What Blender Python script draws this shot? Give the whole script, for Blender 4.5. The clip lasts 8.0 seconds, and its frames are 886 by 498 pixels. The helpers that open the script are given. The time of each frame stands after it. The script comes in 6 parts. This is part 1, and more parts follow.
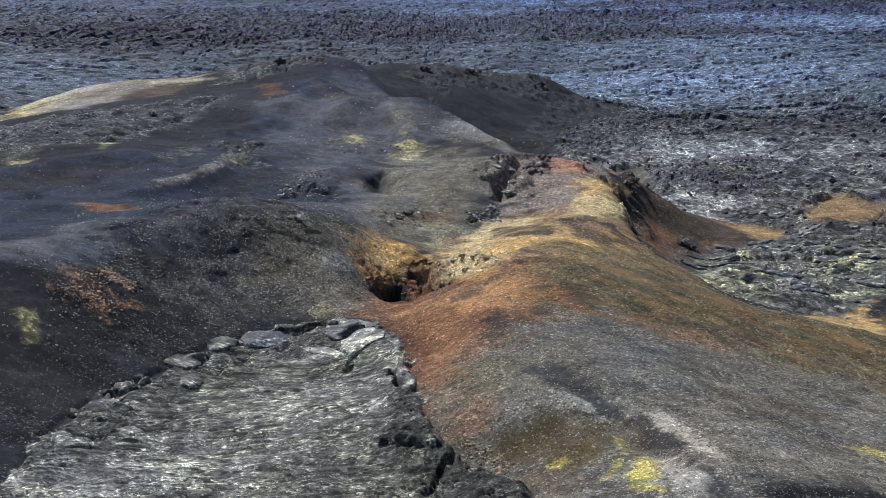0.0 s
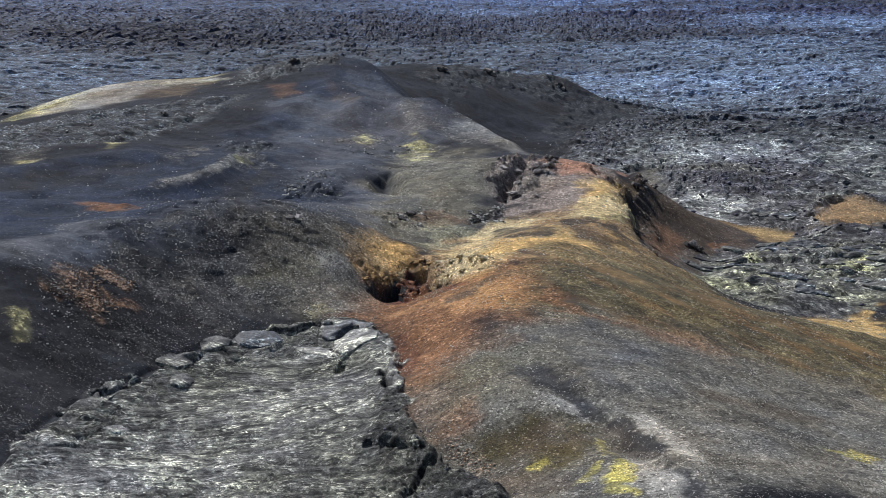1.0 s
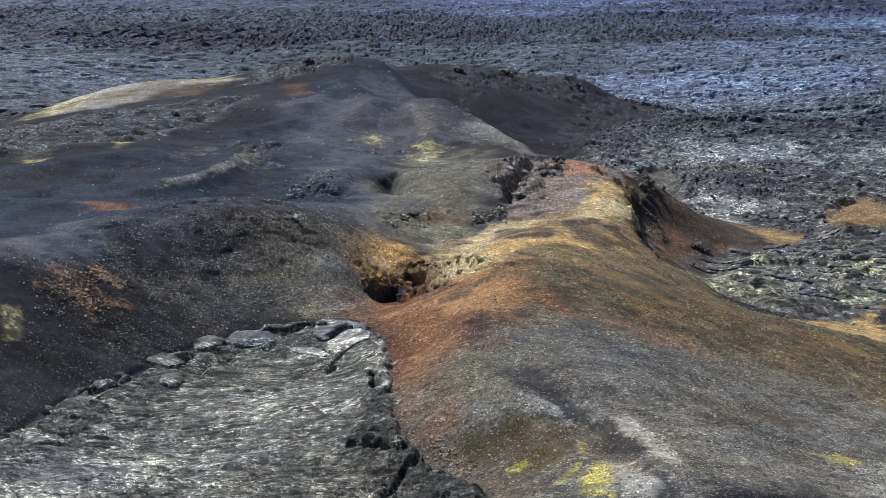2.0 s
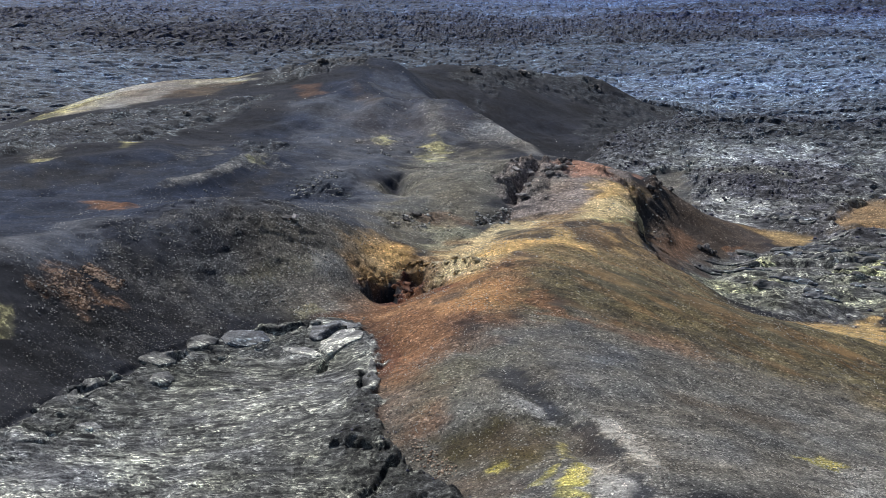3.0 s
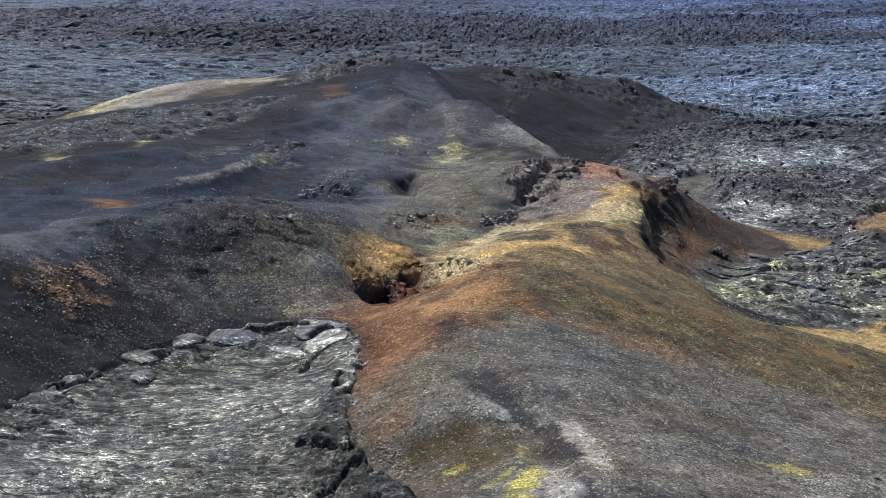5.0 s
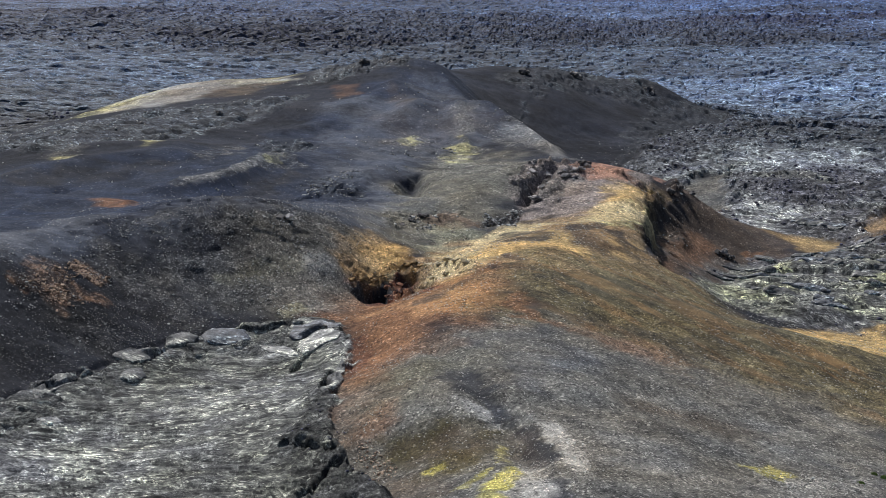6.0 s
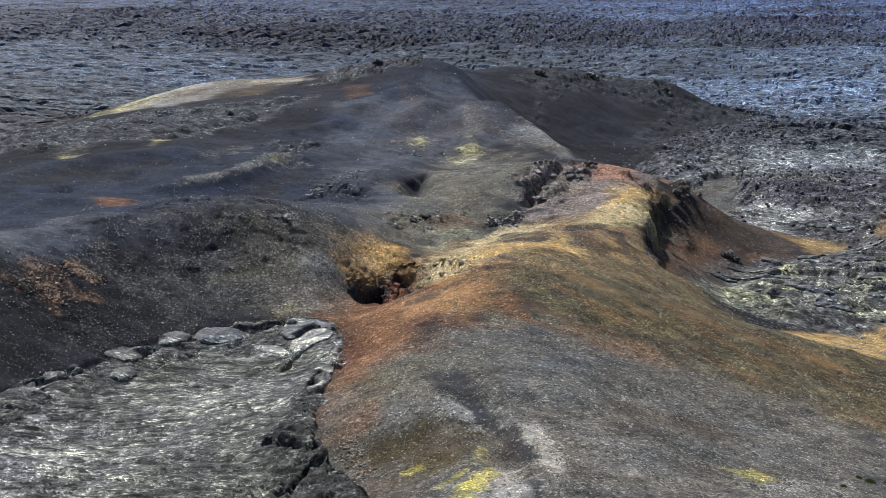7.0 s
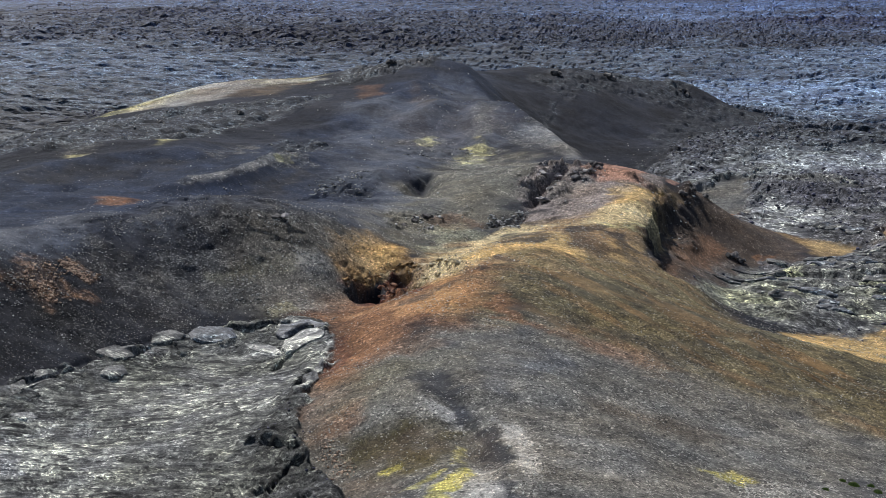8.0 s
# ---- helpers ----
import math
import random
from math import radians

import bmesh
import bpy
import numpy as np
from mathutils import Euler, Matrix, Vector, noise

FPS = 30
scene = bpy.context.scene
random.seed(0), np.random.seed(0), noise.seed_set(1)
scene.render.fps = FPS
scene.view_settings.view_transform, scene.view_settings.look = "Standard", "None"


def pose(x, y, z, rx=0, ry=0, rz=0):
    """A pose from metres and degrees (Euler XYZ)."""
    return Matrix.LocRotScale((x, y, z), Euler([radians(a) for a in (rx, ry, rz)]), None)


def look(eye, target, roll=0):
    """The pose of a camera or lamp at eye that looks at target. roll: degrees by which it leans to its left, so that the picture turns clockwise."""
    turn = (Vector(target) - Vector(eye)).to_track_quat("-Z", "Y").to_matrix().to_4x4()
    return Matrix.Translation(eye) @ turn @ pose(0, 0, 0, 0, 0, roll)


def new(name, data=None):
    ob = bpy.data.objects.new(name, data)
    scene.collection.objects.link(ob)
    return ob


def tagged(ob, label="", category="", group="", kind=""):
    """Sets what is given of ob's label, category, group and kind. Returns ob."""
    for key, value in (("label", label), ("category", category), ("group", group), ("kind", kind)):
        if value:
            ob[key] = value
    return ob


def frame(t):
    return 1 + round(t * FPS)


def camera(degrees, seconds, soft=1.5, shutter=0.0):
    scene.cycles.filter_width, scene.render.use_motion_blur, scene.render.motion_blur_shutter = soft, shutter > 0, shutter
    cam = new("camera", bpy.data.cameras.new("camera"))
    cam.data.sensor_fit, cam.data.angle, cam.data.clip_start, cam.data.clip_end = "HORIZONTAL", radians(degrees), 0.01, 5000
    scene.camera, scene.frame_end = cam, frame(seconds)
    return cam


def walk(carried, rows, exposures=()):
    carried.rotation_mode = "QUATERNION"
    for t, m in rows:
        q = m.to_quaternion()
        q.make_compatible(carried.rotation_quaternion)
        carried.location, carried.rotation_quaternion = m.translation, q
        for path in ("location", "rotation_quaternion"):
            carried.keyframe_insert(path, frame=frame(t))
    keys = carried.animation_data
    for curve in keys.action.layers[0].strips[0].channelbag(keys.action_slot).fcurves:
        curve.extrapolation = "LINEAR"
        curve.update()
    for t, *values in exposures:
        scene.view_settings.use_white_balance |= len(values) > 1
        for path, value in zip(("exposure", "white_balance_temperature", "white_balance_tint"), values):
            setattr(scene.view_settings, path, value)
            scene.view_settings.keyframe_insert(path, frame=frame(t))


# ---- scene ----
cam = camera(30.0, 8.0, soft=0.7)
PATH = [
    (0, (0.000, 0.000, 24.000), (-0.040, 19.576, 19.904), 0.084),
    (0.5, (0.999, 0.029, 24.004), (0.749, 19.604, 19.910), 0.083),
    (1, (1.997, 0.068, 24.007), (1.538, 19.640, 19.917), 0.083),
    (1.5, (2.996, 0.116, 24.010), (2.329, 19.682, 19.923), 0.083),
    (2, (3.995, 0.173, 24.013), (3.120, 19.732, 19.928), 0.083),
    (2.5, (4.995, 0.239, 24.016), (3.912, 19.788, 19.934), 0.084),
    (3, (5.994, 0.315, 24.018), (4.704, 19.852, 19.938), 0.084),
    (3.5, (6.994, 0.400, 24.021), (5.498, 19.923, 19.943), 0.086),
    (4, (7.994, 0.495, 24.023), (6.291, 20.001, 19.947), 0.087),
    (4.5, (8.994, 0.599, 24.024), (7.086, 20.086, 19.951), 0.089),
    (5, (9.994, 0.712, 24.026), (7.881, 20.179, 19.955), 0.091),
    (5.5, (10.995, 0.834, 24.027), (8.677, 20.278, 19.958), 0.093),
    (6, (11.995, 0.966, 24.029), (9.473, 20.385, 19.961), 0.095),
    (6.5, (12.996, 1.107, 24.029), (10.271, 20.499, 19.964), 0.098),
    (7, (13.997, 1.257, 24.030), (11.069, 20.620, 19.966), 0.101),
    (7.5, (14.999, 1.417, 24.031), (11.867, 20.748, 19.968), 0.105),
    (8, (16.000, 1.586, 24.031), (12.666, 20.884, 19.970), 0.108),
]
walk(cam, [(t, look(eye, target, roll)) for t, eye, target, roll in PATH])

# ---- world, sun, exposure ----
SUN_UP, SUN_TURN = 50.0, 40.0
world = bpy.data.worlds.new("sky")
scene.world = world
world.use_nodes = True
sky = world.node_tree.nodes.new("ShaderNodeTexSky")
sky.sky_type, sky.sun_disc = "NISHITA", False
sky.sun_elevation, sky.sun_rotation = radians(SUN_UP), radians(-SUN_TURN)
sky.air_density, sky.dust_density, sky.ozone_density = 1.0, 2.0, 1.0
back = world.node_tree.nodes["Background"]
back.inputs["Strength"].default_value = 0.078
world.node_tree.links.new(sky.outputs["Color"], back.inputs["Color"])

sun = new("sun", bpy.data.lights.new("sun", "SUN"))
sun.data.energy, sun.data.angle, sun.data.color = 4.25, radians(1.5), (1.0, 0.995, 0.98)
sun.matrix_world = look((0, 0, 0), (-math.sin(radians(-SUN_TURN)) * math.cos(radians(SUN_UP)), -math.cos(radians(SUN_TURN)) * math.cos(radians(SUN_UP)), -math.sin(radians(SUN_UP))))
scene.view_settings.exposure = 0.30


# ---- noise over the plan ----
def lattice(ix, iy, seed):
    """A fixed random value in -1..1 for each whole-number crossing of the plan."""
    n = (ix.astype(np.int64) * 374761393 + iy.astype(np.int64) * 668265263 + seed * 1442695041) & 0xFFFFFFFF
    n = ((n ^ (n >> 13)) * 1274126177) & 0xFFFFFFFF
    n = ((n ^ (n >> 16)) * 2246822519) & 0xFFFFFFFF
    return (n & 0xFFFFFF) / float(0x7FFFFF) - 1.0


def grain(x, y, size, seed=0):
    u, v = x / size, y / size
    ix, iy = np.floor(u), np.floor(v)
    a, b = u - ix, v - iy
    a, b = a * a * a * (a * (a * 6 - 15) + 10), b * b * b * (b * (b * 6 - 15) + 10)
    low = lattice(ix, iy, seed) * (1 - a) + lattice(ix + 1, iy, seed) * a
    high = lattice(ix, iy + 1, seed) * (1 - a) + lattice(ix + 1, iy + 1, seed) * a
    return low * (1 - b) + high * b


def fractal(x, y, size, octaves=4, seed=0, fall=0.5):
    out, amount = 0 * x, 1.0
    for n in range(octaves):
        c, s = math.cos(1.1 * n), math.sin(1.1 * n)
        out = out + amount * grain(c * x - s * y, s * x + c * y, size / 2**n, seed + 17 * n)
        amount *= fall
    return out


def billow(x, y, size, octaves=3, seed=0, fall=0.5):
    """Rounded humps with creases between them, as on a hummocky lava crust: 0 in the creases to about 1."""
    out, amount = 0 * x, 1.0
    for n in range(octaves):
        c, s = math.cos(0.7 + 1.3 * n), math.sin(0.7 + 1.3 * n)
        out = out + amount * np.abs(grain(c * x - s * y, s * x + c * y, size / 2**n, seed + 29 * n))
        amount *= fall
    return out


def cells(x, y, size, seed=0):
    """Cracked plates: the distance from the nearest crack as a share of the size, and each plate's own random value."""
    u, v = x / size, y / size
    ix, iy = np.floor(u), np.floor(v)
    first, second, own = np.full(u.shape, 9.0), np.full(u.shape, 9.0), np.zeros(u.shape)
    for dx in (-1, 0, 1):
        for dy in (-1, 0, 1):
            cx, cy = ix + dx, iy + dy
            d = np.hypot(cx + 0.5 + 0.42 * lattice(cx, cy, seed) - u, cy + 0.5 + 0.42 * lattice(cx, cy, seed + 1) - v)
            near = d < first
            second = np.where(near, first, np.minimum(second, d))
            own = np.where(near, lattice(cx, cy, seed + 2), own)
            first = np.where(near, d, first)
    return second - first, own


def smooth(low, high, v):
    t = np.clip((v - low) / (high - low), 0, 1)
    return t * t * (3 - 2 * t)


def inside(x, y, corners):
    """The distance to the outline of an area of the plan, positive within it."""
    best, odd = np.full(x.shape, 1e9), np.zeros(x.shape, bool)
    for (ax, ay), (bx, by) in zip(corners, corners[1:] + corners[:1]):
        ex, ey = bx - ax, by - ay
        t = np.clip(((x - ax) * ex + (y - ay) * ey) / (ex * ex + ey * ey + 1e-9), 0, 1)
        best = np.minimum(best, np.hypot(x - ax - t * ex, y - ay - t * ey))
        if abs(ey) > 1e-9:
            odd ^= ((ay > y) != (by > y)) & (x < ax + (y - ay) * ex / ey)
    return np.where(odd, best, -best)


# ---- the lie of the land ----
FORMS = []


def landform(name, *crossings):
    """A crest, foot or trough: a line over the plan with its heights. The ground is drawn smoothly through all of them."""
    for (ax, ay, az), (bx, by, bz) in zip(crossings, crossings[1:]):
        steps = max(1, round(math.hypot(bx - ax, by - ay) / 4.0))
        FORMS.extend((ax + (bx - ax) * n / steps, ay + (by - ay) * n / steps, az + (bz - az) * n / steps) for n in range(steps))
    FORMS.append(crossings[-1])


landform("pond_shore", (-15.6, 63.2, 3.4), (-14.8, 68.1, 3.3), (-13.2, 71.2, 3.2), (-12.5, 73.0, 3.3), (-11.2, 76.8, 3.2), (-9.6, 78.7, 3.2), (-7.9, 80.0, 3.3), (-5.5, 81.0, 3.4), (-3.3, 80.3, 3.5), (-2.2, 76.6, 3.5), (-1.6, 72.9, 3.3), (-1.0, 67.5, 3.6), (-0.9, 64.7, 3.4), (0.3, 62.1, 3.1), (1.5, 59.7, 2.8), (3.1, 56.1, 3.4))
landform("pond_far", (-10.8, 74.0, 2.8), (-9.0, 76.0, 2.5), (-6.5, 77.0, 2.6), (-3.8, 77.5, 3.1))
landform("pond_mid", (-13.6, 64.2, 2.8), (-10.6, 66.4, 2.4), (-7.4, 68.3, 2.4), (-3.3, 67.4, 3.1))
landform("pond_near", (-12.5, 58.0, 2.6), (-8.7, 59.5, 2.4), (-5.5, 59.7, 2.4), (-1.2, 60.0, 2.5))
landform("rim_crest", (-19.4, 76.0, 7.3), (-18.4, 79.9, 7.1), (-16.6, 83.5, 7.4), (-14.2, 85.9, 7.6), (-11.4, 87.5, 7.6), (-8.7, 89.4, 7.4), (-7.1, 91.4, 6.8), (-5.9, 91.9, 6.3), (-4.9, 91.5, 5.8))
landform("rim_wall", (-17.7, 74.2, 6.1), (-16.2, 77.1, 5.7), (-13.7, 81.7, 5.6), (-10.9, 84.9, 5.9), (-8.1, 86.1, 5.7), (-6.1, 86.8, 5.1), (-4.9, 86.9, 4.3))
landform("rim_wall_low", (-17.5, 71.0, 5.3), (-16.4, 73.2, 5.0), (-14.5, 76.0, 4.6), (-12.7, 79.6, 4.5), (-10.3, 82.1, 4.5), (-7.7, 83.8, 4.5), (-4.9, 85.0, 3.8))
landform("rim_foot", (-16.2, 66.4, 3.8), (-15.4, 70.1, 4.0), (-13.8, 73.5, 3.9), (-12.3, 78.0, 3.9), (-10.0, 80.3, 3.8), (-7.3, 81.6, 3.8), (-4.6, 82.6, 3.6))
landform("rim_back", (-22.7, 85.5, 7.1), (-20.2, 87.2, 7.0), (-16.1, 87.6, 7.6), (-12.3, 89.2, 7.9), (-10.4, 90.0, 7.8))
landform("saddle", (-4.2, 91.2, 5.3), (-2.3, 91.5, 4.7), (-0.7, 94.9, 4.2), (0.9, 99.7, 4.2), (2.8, 103.4, 4.4))
landform("vent_floor", (-3.8, 86.8, 3.6), (-2.5, 87.4, 3.3), (-1.0, 88.2, 3.8), (0.2, 86.9, 4.1))
landform("lip", (-3.3, 83.9, 3.4), (-1.0, 82.5, 4.0), (1.1, 81.6, 4.9), (2.6, 82.8, 5.4), (3.1, 85.6, 5.6))
landform("ridge", (3.6, 88.5, 5.7), (5.6, 93.3, 5.7), (8.2, 99.1, 5.2), (10.3, 101.6, 5.1), (11.5, 101.5, 4.8))
landform("ridge_low", (3.3, 83.3, 5.6), (5.8, 86.7, 5.9), (8.8, 91.1, 5.0), (11.2, 95.5, 4.1), (12.7, 94.2, 3.4))
landform("scarp_top", (11.6, 113.2, 4.6), (11.5, 105.0, 4.7), (11.4, 100.0, 4.6), (11.7, 97.8, 4.0), (12.6, 95.6, 3.4))
landform("apron_edge", (13.5, 118.0, 3.8), (14.4, 122.0, 3.3), (17.3, 122.5, 1.5), (20.5, 123.0, 0.5), (23.4, 123.0, -0.2), (25.6, 122.5, -0.5))
landform("lava_edge", (14.6, 99.5, 1.5), (15.8, 97.8, 1.0), (17.1, 97.4, 0.7), (18.0, 97.0, 0.45), (19.9, 96.2, 0.2), (22.0, 96.8, -0.35), (23.7, 97.5, -0.5))
landform("slope_low", (14.8, 92.0, 2.5), (16.8, 92.0, 1.75), (19.0, 92.0, 1.05), (21.5, 92.5, 0.4))
landform("scarp_rim", (11.8, 111.3, 4.85), (11.6, 104.4, 4.5), (12.0, 96.8, 4.0), (13.2, 94.5, 3.5))
landform("crag_back", (13.9, 118.3, 4.3), (15.2, 121.2, 3.1), (17.1, 122.4, 1.5))
landform("bite_floor", (13.7, 111.3, 1.8), (14.7, 101.5, 1.25))
landform("cone_crest_back", (-1.7, 178.9, 6.4), (5.4, 190.3, 4.8), (11.9, 193.6, 3.8))
landform("right_a", (2.4, 75.4, 5.2), (4.4, 77.4, 5.3), (7.1, 81.2, 5.6), (8.5, 80.4, 5.2), (11.4, 82.9, 4.7), (15.6, 82.5, 3.4), (21.2, 85.3, 1.9))
landform("right_b", (3.8, 66.6, 5.0), (5.9, 72.8, 4.9), (7.3, 68.2, 4.9), (12.5, 77.7, 3.7), (15.2, 76.9, 2.9), (19.1, 76.0, 1.9), (22.5, 82.6, 1.5))
landform("right_c", (5.5, 64.3, 4.8), (7.4, 63.3, 4.6), (10.7, 64.9, 4.3), (15.6, 70.2, 2.7), (21.0, 73.5, 1.4))
landform("right_d", (6.5, 61.0, 4.2), (9.1, 61.4, 4.4), (10.7, 58.7, 4.4), (12.8, 61.8, 3.9), (17.5, 64.7, 2.6))
landform("right_e", (7.1, 56.5, 4.4), (8.7, 55.4, 4.7), (12.0, 55.5, 4.5), (14.6, 58.6, 3.7))
landform("nose_left", (-1.9, 76.0, 3.5), (-0.5, 73.3, 3.8), (1.0, 68.5, 4.4), (0.2, 66.5, 3.9), (1.1, 63.1, 3.6), (2.2, 61.2, 3.3), (3.8, 59.5, 3.5))
landform("nose_mid", (-1.1, 78.0, 4.2), (1.5, 73.8, 4.7), (2.4, 68.9, 4.8), (2.8, 64.2, 4.5), (4.5, 62.5, 4.3), (5.3, 59.7, 3.9), (4.4, 56.6, 3.7))
landform("cleft_back", (0.6, 115.5, 5.8), (3.4, 114.3, 6.2), (5.9, 115.7, 6.2), (8.1, 117.0, 5.8), (10.1, 116.3, 5.3), (11.7, 115.3, 4.6))
landform("cleft_front", (2.1, 110.0, 5.5), (4.4, 109.0, 5.0), (6.6, 110.1, 5.2), (8.9, 106.2, 5.2), (10.0, 110.7, 5.1))
landform("hollow", (-8.6, 109.9, 5.4), (-4.9, 110.6, 5.3), (-1.5, 107.9, 5.2), (1.4, 103.5, 4.4), (3.1, 105.2, 4.5), (5.0, 102.9, 4.6))
landform("summit", (-19.5, 152.0, 8.0), (-17.0, 154.0, 8.6), (-12.5, 156.5, 9.7), (-10.0, 157.0, 9.5), (-8.4, 157.5, 9.0))
landform("cone_side", (-2.4, 139.7, 7.2), (-0.2, 134.5, 6.7), (1.8, 131.4, 6.0), (4.0, 126.8, 5.6))
landform("cone_back", (-3.4, 175.7, 5.9), (-0.3, 174.0, 5.0), (3.4, 170.5, 3.1), (5.9, 166.5, 1.3))
landform("cone_toe", (5.6, 183.0, 3.6), (10.6, 192.0, 3.4), (9.3, 184.0, 2.4), (15.1, 188.5, 0.9), (10.8, 161.5, 0.9))
landform("slope_a", (-17.9, 134.2, 7.5), (-16.3, 141.5, 7.8), (-12.8, 144.9, 8.0), (-9.0, 138.2, 7.3), (-6.1, 137.8, 7.2))
landform("slope_b", (-19.9, 130.1, 6.8), (-12.1, 121.6, 6.3), (-10.0, 131.5, 6.5), (-7.3, 127.5, 5.9), (-4.5, 130.7, 6.0), (-2.6, 124.8, 5.2))
landform("west_a", (-38.7, 136.5, 5.7), (-28.7, 125.8, 7.4), (-23.9, 133.6, 7.3), (-21.9, 139.7, 7.5))
landform("west_b", (-28.6, 109.0, 6.9), (-29.6, 118.2, 7.0), (-24.5, 123.2, 7.0))
landform("west_c", (-29.0, 105.3, 6.5), (-25.4, 104.7, 6.3), (-22.9, 105.3, 6.4), (-19.2, 104.3, 6.4), (-17.6, 106.7, 6.5), (-14.8, 112.0, 6.5))
landform("trough", (-25.9, 99.4, 6.4), (-19.5, 98.0, 6.2), (-15.8, 103.8, 5.5), (-11.0, 104.0, 5.3), (-8.6, 96.5, 6.4), (-6.1, 97.4, 6.1), (-4.0, 97.6, 5.3))
landform("yellow_hill", (-41.0, 152.0, 5.0), (-38.2, 154.5, 5.8), (-34.2, 155.9, 6.9), (-29.5, 157.5, 7.4), (-24.0, 157.5, 7.6))
landform("cone_gully", (-3.0, 161.0, 4.0), (1.0, 152.0, 2.2), (5.0, 144.0, 1.2), (8.0, 138.0, 0.9), (10.0, 132.0, 1.4))
landform("apron", (12.7, 105.4, 2.5), (14.0, 111.8, 1.5), (14.7, 115.9, 1.8), (17.6, 115.0, 0.6), (21.6, 114.9, -0.2))
landform("apron_low", (14.3, 99.0, 2.0), (14.5, 103.8, 1.4), (15.2, 107.0, 0.9))
landform("field_east", (18.6, 108.0, 0.0), (24.0, 104.1, -0.2), (28.3, 113.0, -0.4), (23.5, 131.0, -0.3), (18.5, 137.0, -0.1), (16.8, 152.6, 0.1), (23.1, 152.0, 0.2), (18.6, 184.0, 0.2), (26.4, 181.0, 0.1))
landform("cone_rear", (17.5, 199.0, 0.3), (10.0, 207.0, 0.3), (0.0, 204.0, 0.6), (-15.0, 200.0, 0.4), (-32.0, 193.0, 0.2), (-46.0, 178.0, 0.3), (-57.0, 160.0, 0.2))
landform("massif_west", (-57.0, 160.0, 0.2), (-58.0, 130.0, 1.5), (-50.0, 100.0, 3.0), (-45.0, 75.0, 3.5))
landform("flank_south", (-30.0, 30.0, 3.0), (0.0, 25.0, 3.5), (12.0, 40.0, 4.2), (25.0, 40.0, 2.2))
landform("flank_east", (45.0, 40.0, 0.2), (33.0, 75.0, 0.2), (31.0, 92.0, -0.3), (45.0, 110.0, -0.3))
for reach in (70, 110, 200, 450):
    landform("plain", (reach, -20.0, 0.0), (reach, 150.0, 0.0), (reach, 320.0, 0.0), (0.6 * reach, 480.0, 0.0), (-0.6 * reach, 480.0, 0.0), (-reach - 10, 320.0, 0.0), (-reach - 10, 150.0, 0.0), (-reach - 10, -20.0, 0.0))

HEIGHTS = np.array(FORMS)

# wind-blown swells and spurs laid over them: how high, how broad, and along which line
SWELLS = []


def swell(high, broad, *line):
    SWELLS.append((high, broad, list(line)))


swell(0.45, 1.8, (-33.4, 113.5), (-29.8, 115.0), (-25.3, 113.8), (-21.6, 115.1))
swell(0.35, 1.3, (-8.6, 108.5), (-7.6, 113.5), (-6.3, 119.2))
swell(0.45, 1.5, (-11.1, 147.0), (-8.5, 138.3), (-7.5, 133.3))
swell(0.60, 1.2, (-7.5, 153.0), (-5.3, 148.5), (-0.9, 137.8), (1.8, 132.3), (4.0, 126.8))
swell(-0.30, 0.6, (2.4, 71.7), (4.6, 66.5), (6.5, 62.0), (8.3, 56.0))
swell(0.5, 1.1, (-19.3, 101.8), (-18.4, 104.0), (-16.7, 106.3), (-15.8, 108.9), (-15.2, 112.0), (-14.5, 114.3), (-13.3, 114.3))
swell(0.5, 1.8, (-30.9, 100.3), (-29.6, 102.9), (-28.3, 105.7), (-26.5, 108.3), (-24.1, 109.7), (-21.5, 111.7))
swell(0.3, 0.7, (-24.4, 90.7), (-24.8, 95.2), (-21.4, 94.3), (-18.6, 93.0))
swell(0.35, 0.9, (-5.0, 139.0), (-3.1, 130.7), (-2.9, 127.8))
swell(0.4, 1.4, (-10.7, 130.0), (-7.2, 139.3), (-3.4, 139.8))
swell(0.35, 1.2, (-16.8, 126.3), (-14.4, 130.5), (-13.0, 139.1), (-11.5, 146.0))
swell(0.45, 0.35, (-2.4, 88.0), (-1.7, 87.2), (-1.0, 86.6))
swell(0.40, 0.55, (-0.5, 89.3), (0.5, 88.6), (1.4, 87.7), (2.3, 86.4))


def bend(d2):
    return np.where(d2 > 0, 0.5 * d2 * np.log(d2 + 1e-12), 0)


def drawn(forms, firm=6e-4):
    """A thin plate bent through the landforms."""
    at, n = forms[:, :2] / 50, len(forms)
    flat = np.c_[np.ones(n), at]
    a = np.zeros((n + 3, n + 3))
    a[:n, :n] = bend(((at[:, None] - at[None]) ** 2).sum(2)) + firm * np.eye(n)
    a[:n, n:], a[n:, :n] = flat, flat.T
    return np.linalg.solve(a, np.r_[forms[:, 2], 0, 0, 0])


PLATE = drawn(HEIGHTS)


def plate(x, y):
    at = HEIGHTS[:, :2] / 50
    out = np.zeros(x.size)
    for n in range(0, x.size, 20000):
        q = np.c_[x[n : n + 20000], y[n : n + 20000]] / 50
        d2 = (q * q).sum(1)[:, None] + (at * at).sum(1)[None] - 2 * q @ at.T
        out[n : n + 20000] = bend(np.maximum(d2, 0)) @ PLATE[:-3] + PLATE[-3] + q @ PLATE[-2:]
    return out


